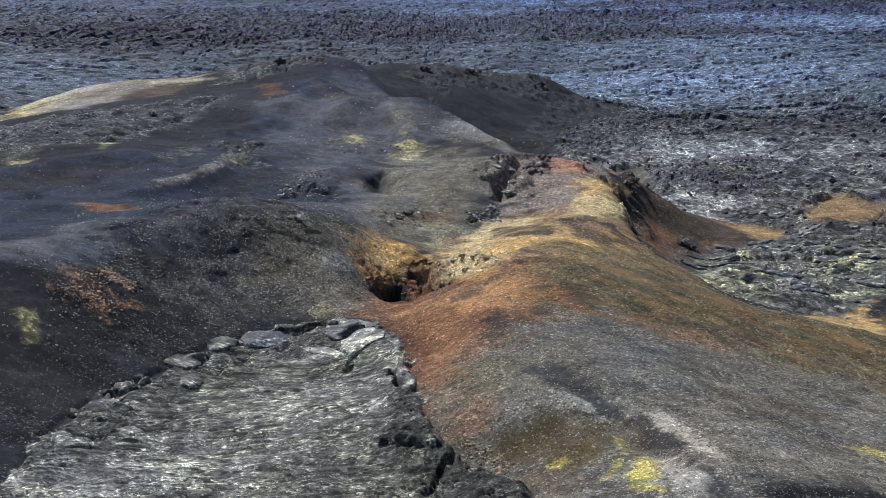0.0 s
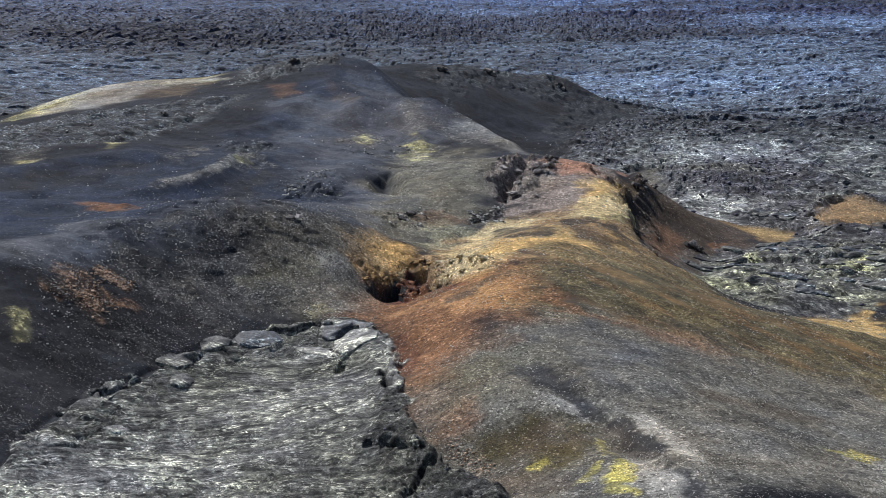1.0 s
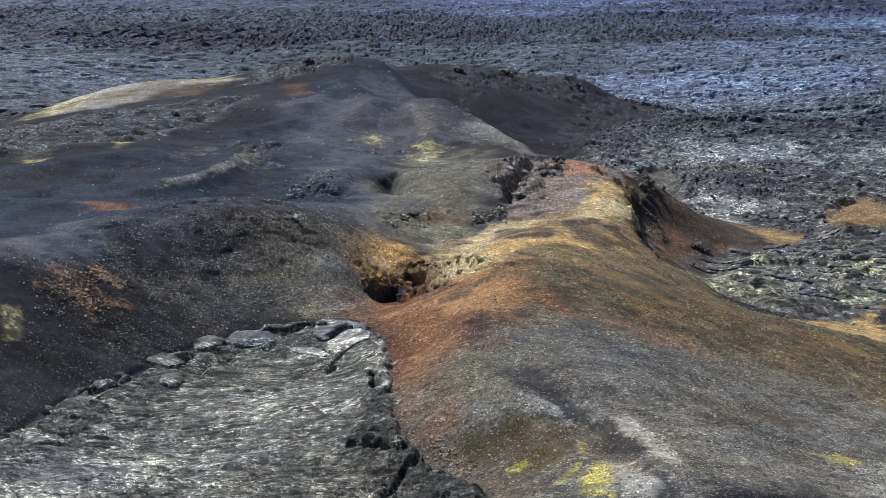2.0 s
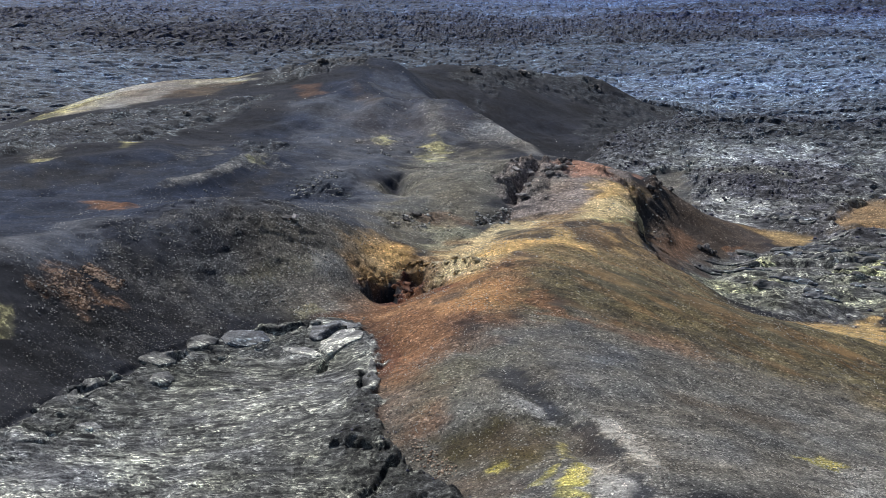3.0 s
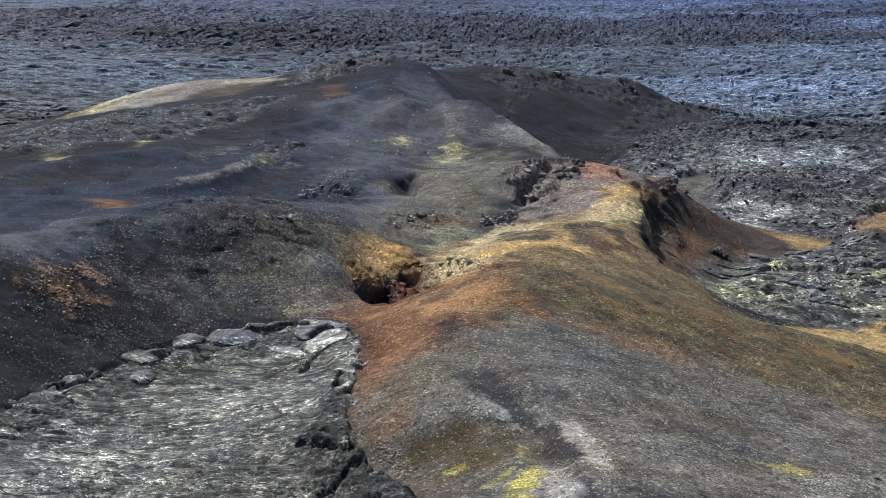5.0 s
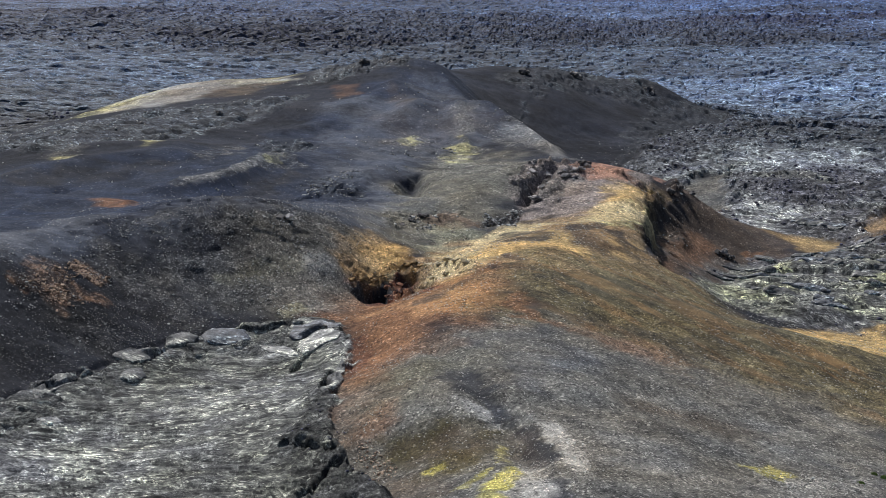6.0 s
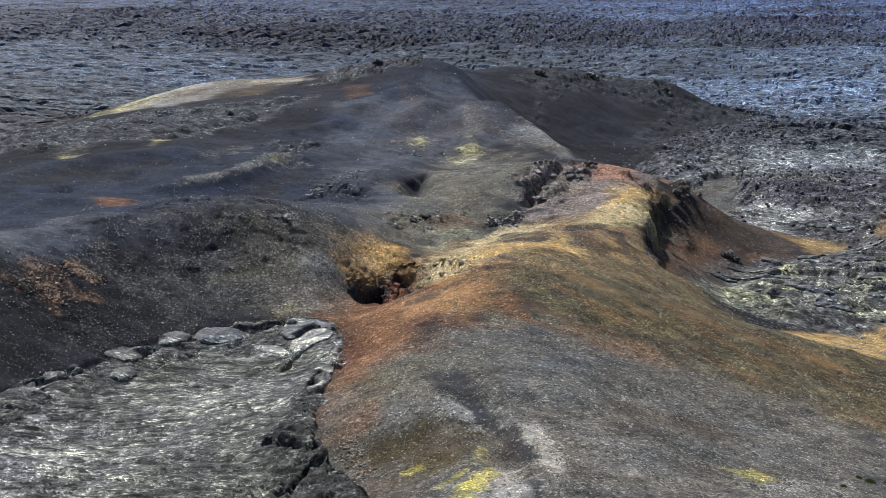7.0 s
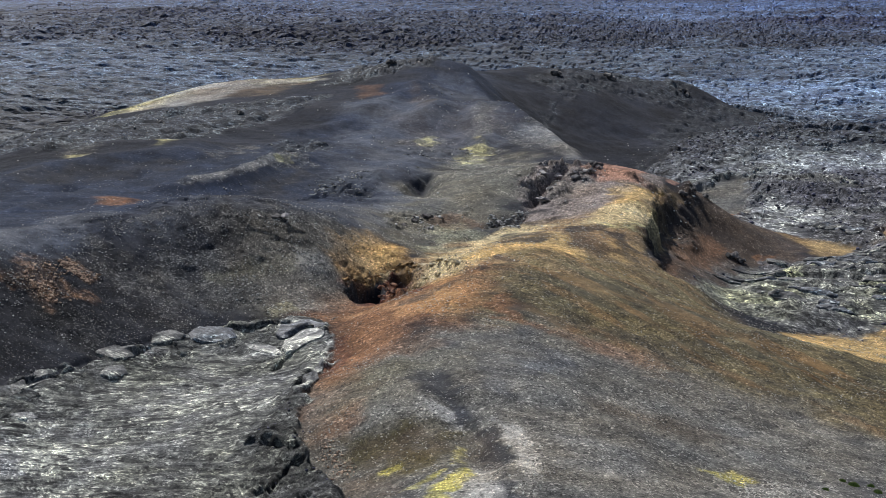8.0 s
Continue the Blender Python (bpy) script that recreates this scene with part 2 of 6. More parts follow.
# ---- areas of the plan ----
POND = [(-17.0, 50.0), (-16.2, 56.0), (-15.6, 63.2), (-14.8, 68.1), (-13.2, 71.2), (-12.5, 73.0), (-11.2, 76.6), (-9.6, 78.6), (-7.9, 79.9), (-5.5, 80.9), (-3.4, 80.2), (-2.3, 76.6), (-1.7, 72.9), (-1.2, 67.5), (-1.0, 64.7), (0.2, 62.1), (1.4, 59.7), (2.8, 56.1), (3.4, 50.0)]
MASSIF = [(14.4, 99.5), (15.8, 97.9), (17.0, 97.4), (18.0, 97.1), (20.0, 96.3), (22.0, 96.8), (23.7, 97.5), (27.0, 102.0), (34.0, 104.0), (48.0, 96.0), (60.0, 70.0), (62.0, 25.0), (-66.0, 20.0), (-60.0, 120.0), (-52.0, 160.0), (-42.0, 180.0), (-20.0, 193.0), (0.0, 199.0), (14.0, 200.0), (22.0, 199.0), (20.0, 188.0), (13.0, 168.0), (8.0, 151.0), (9.0, 135.0), (12.0, 140.0), (15.5, 149.0), (18.0, 150.5), (17.8, 140.0), (17.6, 129.0), (17.3, 124.0), (20.5, 124.2), (26.0, 123.2), (24.0, 119.5), (18.4, 114.6), (16.0, 107.0), (14.6, 102.0)]
MOUND_EAST = [(27.5, 125.4), (28.9, 130.2), (32.4, 135.5), (36.0, 129.0), (33.0, 122.5), (30.2, 121.6), (28.5, 121.6), (27.4, 123.5)]
VENT = [(-4.1, 86.6), (-3.4, 88.3), (-2.7, 89.3), (-2.2, 90.5), (-1.1, 90.2), (-0.3, 88.3), (0.2, 86.6), (-0.8, 86.3), (-1.9, 85.4), (-3.2, 85.7)]
BLACK_SHORE = [(-2.2, 70.4), (-1.7, 70.0), (-1.2, 67.7), (-1.0, 64.7), (0.4, 62.2), (1.5, 59.9), (3.2, 55.8), (3.6, 50.0), (-1.8, 52.0), (-1.6, 58.3), (-1.7, 60.8), (-2.3, 63.3), (-2.1, 68.5)]
CRACKS = [  # open cracks along the pond's shelf
    [(-16.0, 62.2), (-15.4, 64.9), (-15.0, 66.8), (-14.1, 68.8), (-13.5, 70.2), (-12.8, 71.3), (-11.8, 72.5), (-11.4, 74.7), (-10.5, 76.7), (-9.8, 77.7), (-8.9, 78.0), (-7.6, 78.3)],
    [(-8.9, 78.9), (-8.1, 79.5), (-7.2, 79.5), (-6.4, 80.0), (-5.6, 79.9)],
    [(-5.6, 78.1), (-5.2, 78.4), (-4.8, 79.0), (-3.9, 79.5)],
    [(-4.5, 74.6), (-4.5, 75.1), (-4.4, 76.2), (-4.1, 76.4)],
    [(-2.5, 74.0), (-2.5, 73.3), (-2.1, 69.7), (-1.8, 68.2)],
    [(-2.4, 62.9), (-1.4, 62.4), (-0.3, 61.9)],
    [(-0.6, 58.1), (-0.1, 60.3), (0.4, 61.1)],
]
RAFTS = [  # smooth plates heaved up in the pond's far corner
    (0.16, [(-10.4, 78.2), (-10.0, 78.8), (-9.0, 79.3), (-7.9, 78.7), (-7.9, 78.2), (-9.8, 77.7)]),
    (0.20, [(-4.8, 76.8), (-4.8, 77.8), (-3.7, 79.0), (-3.1, 78.4), (-3.1, 76.9), (-4.1, 76.1)]),
    (0.12, [(-5.1, 76.0), (-5.7, 77.2), (-6.5, 78.0), (-7.6, 78.2), (-7.0, 77.6), (-5.8, 76.6)]),
]
PALE_SKIN = [  # brighter and darker stretches of the pond's skin
    (1.6, [(-17.0, 55.0), (-15.5, 62.0), (-12.0, 62.5), (-9.5, 60.5), (-11.0, 55.0)]),
    (1.25, [(-11.5, 66.0), (-11.0, 70.5), (-6.5, 74.0), (-4.0, 73.0), (-6.0, 68.0)]),
    (1.35, [(-14.0, 56.0), (-13.5, 65.0), (-9.0, 65.0), (-6.8, 61.0), (-7.4, 56.0)]),
    (0.68, [(-7.0, 57.5), (-6.0, 62.5), (-2.6, 66.0), (-1.8, 60.0), (-1.5, 55.0), (-7.0, 53.0)]),
]
CAVES = [[(-4.0, 86.6), (-3.6, 87.8), (-2.6, 88.4), (-2.3, 87.9), (-2.3, 86.0), (-2.9, 85.2)], [(-2.2, 89.2), (-2.0, 89.9), (-1.0, 89.9), (-0.8, 88.7), (-1.2, 88.4)], [(-1.0, 87.4), (0.2, 87.0), (0.4, 85.2), (-0.6, 85.9)]]
BITE = [(11.95, 113.4), (11.8, 108.0), (11.7, 104.4), (11.7, 100.0), (12.1, 97.2), (13.2, 95.2), (14.4, 98.5), (15.2, 103.0), (17.2, 110.5), (18.6, 115.0), (17.0, 120.3), (15.0, 119.3), (13.4, 116.3)]
CLEFT = [(3.4, 107.8), (3.3, 110.6), (3.9, 112.9), (4.3, 115.0), (5.1, 115.6), (4.8, 112.7), (4.1, 110.6), (3.8, 108.2)]
PITS = [(1.3, [(-5.1, 109.0), (-5.4, 113.0), (-4.6, 114.8), (-3.6, 111.6), (-3.9, 108.4)]), (0.9, [(1.5, 102.6), (2.0, 105.0), (3.4, 105.4), (3.0, 103.4)]), (0.5, [(0.4, 98.3), (0.9, 100.2), (1.4, 99.1)]), (0.7, [(-26.3, 99.0), (-25.9, 101.2), (-24.9, 101.0), (-25.0, 99.4)]), (0.6, [(-23.3, 104.6), (-22.6, 106.2), (-22.0, 105.2)])]
CRUSTS = []


def crust(high, *corners):
    """Rough old crust: how high its humps stand, and where."""
    CRUSTS.append((high, list(corners)))


crust(0.6, (-46.0, 118.0), (-30.0, 112.0), (-24.0, 118.0), (-22.0, 128.0), (-19.0, 136.0), (-18.0, 144.0), (-24.0, 140.0), (-36.0, 133.0), (-46.0, 135.0))
crust(0.65, (-20.5, 151.0), (-17.0, 150.0), (-14.5, 153.0), (-11.0, 155.0), (-10.5, 158.5), (-16.0, 161.0), (-22.0, 160.0))
crust(0.45, (-5.0, 176.0), (-1.0, 172.0), (4.0, 180.0), (13.0, 188.0), (12.0, 196.0), (2.0, 196.0))
crust(0.5, (-11.0, 104.0), (-7.5, 104.0), (-7.0, 109.0), (-10.5, 109.5))
crust(0.6, (-17.0, 118.0), (-15.0, 116.0), (-13.0, 121.0), (-15.0, 124.0))
crust(0.26, (-20.0, 82.0), (-14.0, 84.0), (-8.0, 87.0), (-5.0, 90.0), (-5.5, 93.0), (-10.0, 91.5), (-17.0, 88.0))
crust(0.75, (2.2, 109.0), (2.8, 115.5), (4.5, 118.0), (7.5, 116.5), (6.2, 111.5), (4.6, 107.5))
crust(0.7, (-4.3, 86.5), (-3.4, 88.8), (-2.4, 91.2), (-0.6, 90.9), (0.8, 88.0), (0.3, 86.4), (-1.0, 86.4), (-2.4, 86.2))
crust(0.9, (8.5, 117.5), (12.5, 116.5), (13.5, 119.5), (14.4, 116.0), (13.0, 108.0), (12.3, 103.0), (11.6, 99.0), (11.2, 101.0), (11.6, 107.0), (11.2, 114.0))
crust(0.4, (-4.0, 99.0), (-1.5, 101.5), (0.0, 106.0), (-1.5, 106.0), (-3.8, 102.0))
crust(0.14, (-18.0, 73.0), (-13.0, 79.0), (-9.0, 83.5), (-5.0, 86.0), (-5.0, 90.5), (-9.0, 88.0), (-14.0, 84.5), (-19.5, 78.0))
crust(0.3, (-15.6, 111.0), (-15.3, 114.1), (-13.9, 115.2), (-13.1, 113.1), (-14.6, 110.6))
crust(0.25, (-8.4, 123.0), (-6.6, 126.0), (-3.8, 127.9), (-3.2, 126.5), (-6.3, 123.0))
crust(0.3, (-12.0, 107.4), (-9.3, 114.6), (-7.3, 111.6), (-8.0, 105.6))
crust(0.18, (-16.5, 73.7), (-14.4, 75.5), (-12.7, 75.2), (-13.0, 72.5), (-15.1, 71.6))
crust(0.5, (-3.7, 97.6), (-2.5, 103.0), (-1.7, 102.0), (-2.8, 98.6))
crust(0.35, (-2.6, 91.1), (-1.1, 90.9), (-0.9, 89.7), (-2.1, 90.1))
crust(0.35, (-0.7, 90.0), (0.7, 89.9), (2.3, 87.7), (2.6, 84.7), (1.0, 86.4), (-0.5, 88.8))
crust(0.5, (4.6, 112.8), (6.5, 115.6), (8.1, 115.3), (6.6, 112.3))
crust(0.3, (1.3, 104.1), (3.0, 106.0), (3.4, 103.4), (2.2, 102.2))
crust(0.4, (8.0, 153.0), (14.0, 170.0), (21.0, 188.0), (21.0, 198.0), (13.0, 192.0), (9.0, 172.0))
crust(0.4, (-3.6, 155.5), (-1.2, 170.3), (1.3, 141.9), (-0.4, 138.2), (-2.4, 145.8))


def around(x, y, corners, margin):
    px, py = [c[0] for c in corners], [c[1] for c in corners]
    return np.nonzero((x > min(px) - margin) & (x < max(px) + margin) & (y > min(py) - margin) & (y < max(py) + margin))[0]


def within(x, y, corners, soft, ragged=0.0, seed=3):
    """How far a place lies within an area: 0 outside to 1 inside, with a soft, ragged edge."""
    out = np.zeros(x.shape)
    near = around(x, y, corners, soft + 2 * ragged + 0.5)
    if len(near):
        u, v = x[near], y[near]
        d = inside(u, v, corners) + ragged * fractal(u, v, 2.2 * ragged + 0.4, 4, seed, 0.6)
        out[near] = smooth(-soft, soft, d)
    return out


def lava_cover(x, y):
    """Where bare lava lies: the plain round the massif, and the pond in the crater."""
    field = 1 - within(x, y, MASSIF, 0.5, 0.9, 5)
    field *= 1 - within(x, y, MOUND_EAST, 0.5, 0.7, 6)
    return field, within(x, y, POND, 0.12, 0.35, 7)


def rough_cover(x, y):
    out = np.zeros(x.shape)
    for n, (high, area) in enumerate(CRUSTS):
        out = np.maximum(out, high * within(x, y, area, 0.6, 0.8, 40 + n))
    return out


CLINKERS = [
    [(-90, 271), (-67, 276), (-43, 274), (-27, 299), (-6, 297), (14, 322), (36, 342), (67, 358), (130, 368), (120, 396), (76, 388), (41, 376), (9, 359), (-16, 369), (-49, 377), (-91, 388), (-150, 354), (-140, 280)],
    [(14.2, 118.3), (17.0, 137.3), (23.4, 154.8), (31.7, 158.5), (34.5, 147.9), (29.7, 138.0), (21.4, 134.2)],
    [(4.4, 127.8), (8.7, 169.2), (13.2, 188.7), (11.3, 194.3), (18.7, 198.4), (21.4, 179.1), (16.7, 156.6), (9.9, 129.8)],
]
SKINS = [
    [(-98, 262), (-61, 270), (-39, 264), (-30, 240), (-44, 215), (-56, 196), (-72, 180), (-98, 200)],
    [(17, 139), (20, 137), (27, 134), (28, 129), (24, 124), (21, 128), (18, 133)],
    [(22, 163), (28, 162), (29, 155), (22, 154)],
    [(19, 294), (62, 311), (49, 231), (32, 230), (17, 252)],
    [(22, 222), (46, 217), (41, 189), (25, 197)],
    [(-140, 430), (90, 440), (84, 416), (10, 400), (-138, 402)],
]


def flows(x, y):
    """Where the plain is heaped clinker, and where it is a smooth grey skin."""
    clink, skin = np.zeros(x.shape), np.zeros(x.shape)
    for n, area in enumerate(CLINKERS):
        bank = within(x, y, area, 2.5 if n else 6.0, 2.0 if n else 9.0, 140 + n)
        if n == 0:
            bank *= 0.55 + 0.45 * smooth(-0.3, 0.3, fractal(0.5 * x, y, 30.0, 3, 137))
        clink = np.maximum(clink, (1.0, 0.75, 0.4)[n] * bank)
    for n, area in enumerate(SKINS):
        skin = np.maximum(skin, within(x, y, area, 4.0, 4.0, 150 + n))
    clink = np.maximum(clink, 0.6 * smooth(0.25, 0.7, fractal(0.5 * x, y, 26.0, 4, 38)) * (y > 95)) * (1 - 0.8 * skin)
    return clink, skin


def pond_course(u, v):
    """Along and across the ropes of the pond's skin, which bow round the crater and twist in some lobes near the shore."""
    across = np.hypot(u + 4.0, v - 44.0) + 0.8 * fractal(u, v, 7.0, 2, 41)
    along = 24.0 * np.arctan2(u + 4.0, v - 44.0)
    own = cells(u + 1.0 * grain(u, v, 1.8, 76), 0.8 * v + 1.0 * grain(u, v, 1.8, 77), 2.8, 78)[1]
    near_shore = smooth(3.0, 1.0, inside(u, v, POND)) * (u < -6) * smooth(60, 63, v)
    turn = np.where(np.abs(own) > 0.6, 0.5 * own, 0.1 * own) * near_shore
    return np.cos(turn) * along - np.sin(turn) * across, np.sin(turn) * along + np.cos(turn) * across


def course(x, y):
    """The flow's own directions over all the lava."""
    along, across = x + 2.0 * grain(x, y, 9.0, 91), y + 2.0 * grain(x, y, 9.0, 92)
    near = np.nonzero((x > 10) & (x < 60) & (y > 85) & (y < 215))[0]
    own = cells(x[near] + 2.0 * grain(x[near], y[near], 4.0, 93), 0.8 * y[near] + 2.0 * grain(x[near], y[near], 4.0, 94), 6.0, 95)[1]
    a, b, turn = along[near], across[near], 0.9 * own
    along[near], across[near] = np.cos(turn) * a - np.sin(turn) * b, np.sin(turn) * a + np.cos(turn) * b
    near = around(x, y, POND, 2.0)
    along[near], across[near] = pond_course(x[near], y[near])
    return along, across


def crag(x, y):
    """Angular broken rock, about half a metre up and down."""
    wx, wy = x + 0.25 * grain(x, y, 0.7, 22), y + 0.25 * grain(x, y, 0.7, 23)
    crack, own = cells(wx, wy, 1.25, 24)
    small, chip = cells(wx, wy, 0.5, 27)
    return 0.42 * own * smooth(0.0, 0.12, crack) + 0.20 * chip * smooth(0.0, 0.1, small) + 0.25 * fractal(x, y, 2.4, 3, 21)


def ground_height(x, y, base):
    field, pond = lava_cover(x, y)
    rough = rough_cover(x, y)
    far = smooth(500, 300, np.hypot(x, y - 100))
    z = base * far + 1.2 * within(x, y, MOUND_EAST, 2.5)
    tephra = (1 - field) * (1 - pond)
    for high, broad, line in SWELLS:
        near = around(x, y, line, 3 * broad)
        away = -inside(x[near], y[near], line + line[-2:0:-1])
        z[near] += high * np.exp(-((away / broad) ** 2))
    # cinders and small humps on the slopes
    z += tephra * (0.10 * fractal(x, y, 3.2, 4, 11, 0.5) + 0.03 * fractal(x, y, 0.6, 2, 12))
    z += tephra * rough * crag(x, y)
    # hummocks, plates and clinker of the lava plain
    clink, skin = flows(x, y)
    flat = 1 - 0.35 * skin
    near = np.nonzero((x > 12) & (x < 40) & (y > 92) & (y < 130))[0]
    flat[near] *= 0.25 + 0.75 * smooth(0.3, 3.5, -inside(x[near], y[near], MASSIF))
    z += field * (flat * (0.5 * billow(x, y, 7.0, 3, 31, 0.5) - 0.2) + 0.30 * fractal(x, y, 24.0, 2, 33))
    near = np.nonzero((field > 0) & (y < 215) & (x < 70) & (x > -60))[0]
    u, v = x[near], y[near]
    su, sv = 0.48 * u + 0.5 * grain(u, v, 2.5, 35), v + 0.5 * grain(u, v, 2.5, 34)
    crack, own = cells(su, sv, 1.5, 36)
    lobed = smooth(165, 130, v)
    z[near] += field[near] * flat[near] * ((0.15 + 0.06 * lobed) * smooth(0.0, 0.10, crack) + (0.12 + 0.06 * lobed) * own + 0.15 * billow(u, v, 0.9, 3, 37, 0.65))
    z[near] += field[near] * flat[near] * lobed * 0.22 * billow(0.4 * u + 0.5 * grain(u, v, 2.0, 99), v + 0.5 * grain(u, v, 2.0, 100), 1.3, 3, 101, 0.6)
    near = np.nonzero((field > 0) & (y > 150) & (y < 460) & (np.abs(x) < 150))[0]
    u, v = x[near], y[near]
    crack, own = cells(0.7 * u + 1.2 * grain(u, v, 4.0, 65), v + 1.2 * grain(u, v, 4.0, 66), 2.6, 67)
    z[near] += field[near] * smooth(150, 190, v) * (0.34 * smooth(0.0, 0.14, crack) + 0.26 * own)
    z += field * clink * (0.12 + 0.60 * smooth(190, 280, y)) * (billow(x, y, 2.2, 4, 39, 0.68) - 0.3)
    # the pond: a sagging skin wrinkled into ropes, its rim broken into plates
    near = around(x, y, POND, 3.0)
    u, v = x[near], y[near]
    d, cover = inside(u, v, POND), pond[near]
    along, across = pond_course(u, v)
    wrinkle = np.sin(across * 2 * math.pi / 0.42 + 3.0 * fractal(0.4 * along, across, 1.3, 2, 42))
    lift = 0.10 * fractal(u, v, 3.0, 3, 43) + 0.05 * wrinkle * smooth(-0.5, 0.4, grain(u, v, 1.9, 44)) + 0.05 * fractal(0.3 * along, across, 0.6, 2, 40)
    lift += 0.10 * np.abs(fractal(0.35 * along, across, 2.0, 2, 96))
    shelf = smooth(1.9, 1.1, d + 0.5 * grain(u, v, 2.0, 49)) * smooth(-0.35, 0.1, d)
    crack, own = cells(u + 0.4 * grain(u, v, 1.1, 46), 1.2 * v + 0.4 * grain(u, v, 1.1, 47), 1.9, 45)
    lift += shelf * (0.12 * smooth(0.01, 0.07, crack) + 0.05 * own + 0.03 * billow(u, v, 0.6, 3, 48, 0.6))
    black = within(u, v, BLACK_SHORE, 0.35, 0.3, 68)
    fu, fv = u + 0.6 * grain(u, v, 1.1, 97), v + 0.6 * grain(u, v, 1.1, 98)
    lift += black * (0.07 * crag(u, v) + 0.17 * billow(fu, 0.75 * fv, 0.8, 4, 69, 0.7) - 0.04)
    raised = np.zeros(u.shape)
    for high, raft in RAFTS:
        raised = np.maximum(raised, within(u, v, raft, 0.25, 0.1, 72))
        lift += high * within(u, v, raft, 0.35, 0.1, 72)
    lift *= 1 - 0.4 * raised
    for line in CRACKS:
        away = -inside(u + 0.12 * grain(u, v, 0.5, 73), v + 0.12 * grain(u, v, 0.5, 74), line + line[-2:0:-1])
        lift -= 0.9 * smooth(0.26, 0.08, away) * smooth(-0.6, 0.1, grain(u, v, 1.5, 75))
    z[near] += cover * lift - 0.16 * smooth(0.30, 0.0, np.abs(d + 0.15)) * smooth(-0.3, 0.3, grain(u, v, 1.7, 64))
    # vents and pits
    z -= 0.22 * within(x, y, VENT, 0.45, 0.25, 51) * (0.5 + billow(x, y, 1.0, 3, 52))
    for n, (cave, depth) in enumerate(zip(CAVES, (1.15, 0.65, 0.65))):
        z -= depth * within(x, y, cave, 0.16, 0.12, 49 + n)
    near = around(x, y, BITE, 2.0)
    u, v = x[near], y[near]
    floor = 1.75 + np.where(u < 13.7, 0.5 * (13.7 - u), -0.33 * (u - 13.7)) + 0.34 * np.maximum(v - 111.5, 0) + 0.14 * fractal(u, v, 2.2, 4, 102) + 0.10 * crag(u, v)
    z[near] += within(u, v, BITE, 0.22, 0.35, 50) * np.minimum(floor - z[near], 0)
    z -= 1.3 * within(x, y, CLEFT, 0.5, 0.15, 53)
    for n, (depth, area) in enumerate(PITS):
        z -= 0.8 * depth * within(x, y, area, 0.8, 0.10, 54 + n)
    return z


# ---- pigments over the plan: stains of the steam, loose ground, painted shade ----
PIGMENTS = {
    "ash": (0.150, 0.143, 0.128),
    "olive": (0.160, 0.132, 0.072),
    "amber": (0.54, 0.325, 0.125),
    "ochre": (0.48, 0.33, 0.145),
    "rust": (0.225, 0.115, 0.060),
    "orange": (0.33, 0.18, 0.085),
    "rose": (0.324, 0.186, 0.138),
    "maroon": (0.105, 0.038, 0.026),
    "sulphur": (0.48, 0.45, 0.235),
    "brimstone": (0.46, 0.41, 0.11),
    "sand": (0.480, 0.390, 0.228),
    "pale": (0.320, 0.312, 0.296),
    # olive brown ground, darkened for the shade on the near nose
    "moss": (0.072, 0.060, 0.030),
    "moor": (0.155, 0.147, 0.122),
    "umber": (0.080, 0.060, 0.048),
    "brown": (0.085, 0.062, 0.046),
    "tan": (0.240, 0.168, 0.098),
    "speck": (0.320, 0.184, 0.104),
    "pink": (0.215, 0.180, 0.165),
    "chalk": (0.36, 0.35, 0.33),
    "lichen": (0.240, 0.231, 0.163),
    "slate": (0.078, 0.085, 0.104),
    "gully": (0.042, 0.043, 0.048),
    # dark grey ground, also painted as slope shading in the dunes
    "cinder": (0.027, 0.027, 0.030),
    # dark rock, and painted shade for the vent's caves and the scarp's wall
    "basalt": (0.026, 0.026, 0.030),
    "dune": (0.021, 0.028, 0.048),
}
# how thickly pale stones lie on each
GRITTY = {"pale": 0.85, "speck": 1.0, "sulphur": 0.6, "brimstone": 0.5, "ash": 0.38, "olive": 0.34, "tan": 0.3, "rust": 0.28, "ochre": 0.25, "moor": 0.25, "pink": 0.5, "lichen": 0.4, "gully": 0.15, "dune": 0.09, "slate": 0.08, "cinder": 0.06, "basalt": 0.10, "maroon": 0.2, "sand": 0.4}
FILL = {"pale": 0.38, "sulphur": 0.9, "speck": 0.4}
SPECKLED = ("pale", "sulphur", "speck")
STAINS = []


def stain(pigment, *corners, soft=0.6, strength=0.85):
    STAINS.append((pigment, list(corners), soft, strength))


stain("dune", (-34.9, 101.8), (-31.2, 107.2), (-26.0, 109.4), (-21.1, 113.3), (-16.6, 120.7), (-15.7, 132.8), (-14.2, 147.2), (-10.9, 153.9), (-10.4, 179.7), (-2.1, 141.9), (0.2, 135.4), (3.2, 130.0), (-4.1, 127.2), (-5.9, 119.3), (-7.5, 113.0), (-5.3, 97.0), (-7.5, 93.8), (-9.3, 89.2), (-12.1, 87.6), (-15.6, 85.6), (-17.9, 80.9), (-18.6, 76.7), (-23.1, 73.4), strength=0.95, soft=1.3)
stain("slate", (-14.8, 138.5), (-8.4, 141.0), (-0.7, 135.8), (3.2, 130.0), (-4.0, 126.3), (-7.1, 110.3), (-10.2, 109.8), soft=1.3, strength=0.6)
# the dunes' hollow and dark band: slope shading put into the colour
stain("cinder", (-15.7, 90.7), (-15.1, 107.5), (-12.7, 111.2), (-9.0, 94.9), (-11.6, 88.3), strength=0.6)
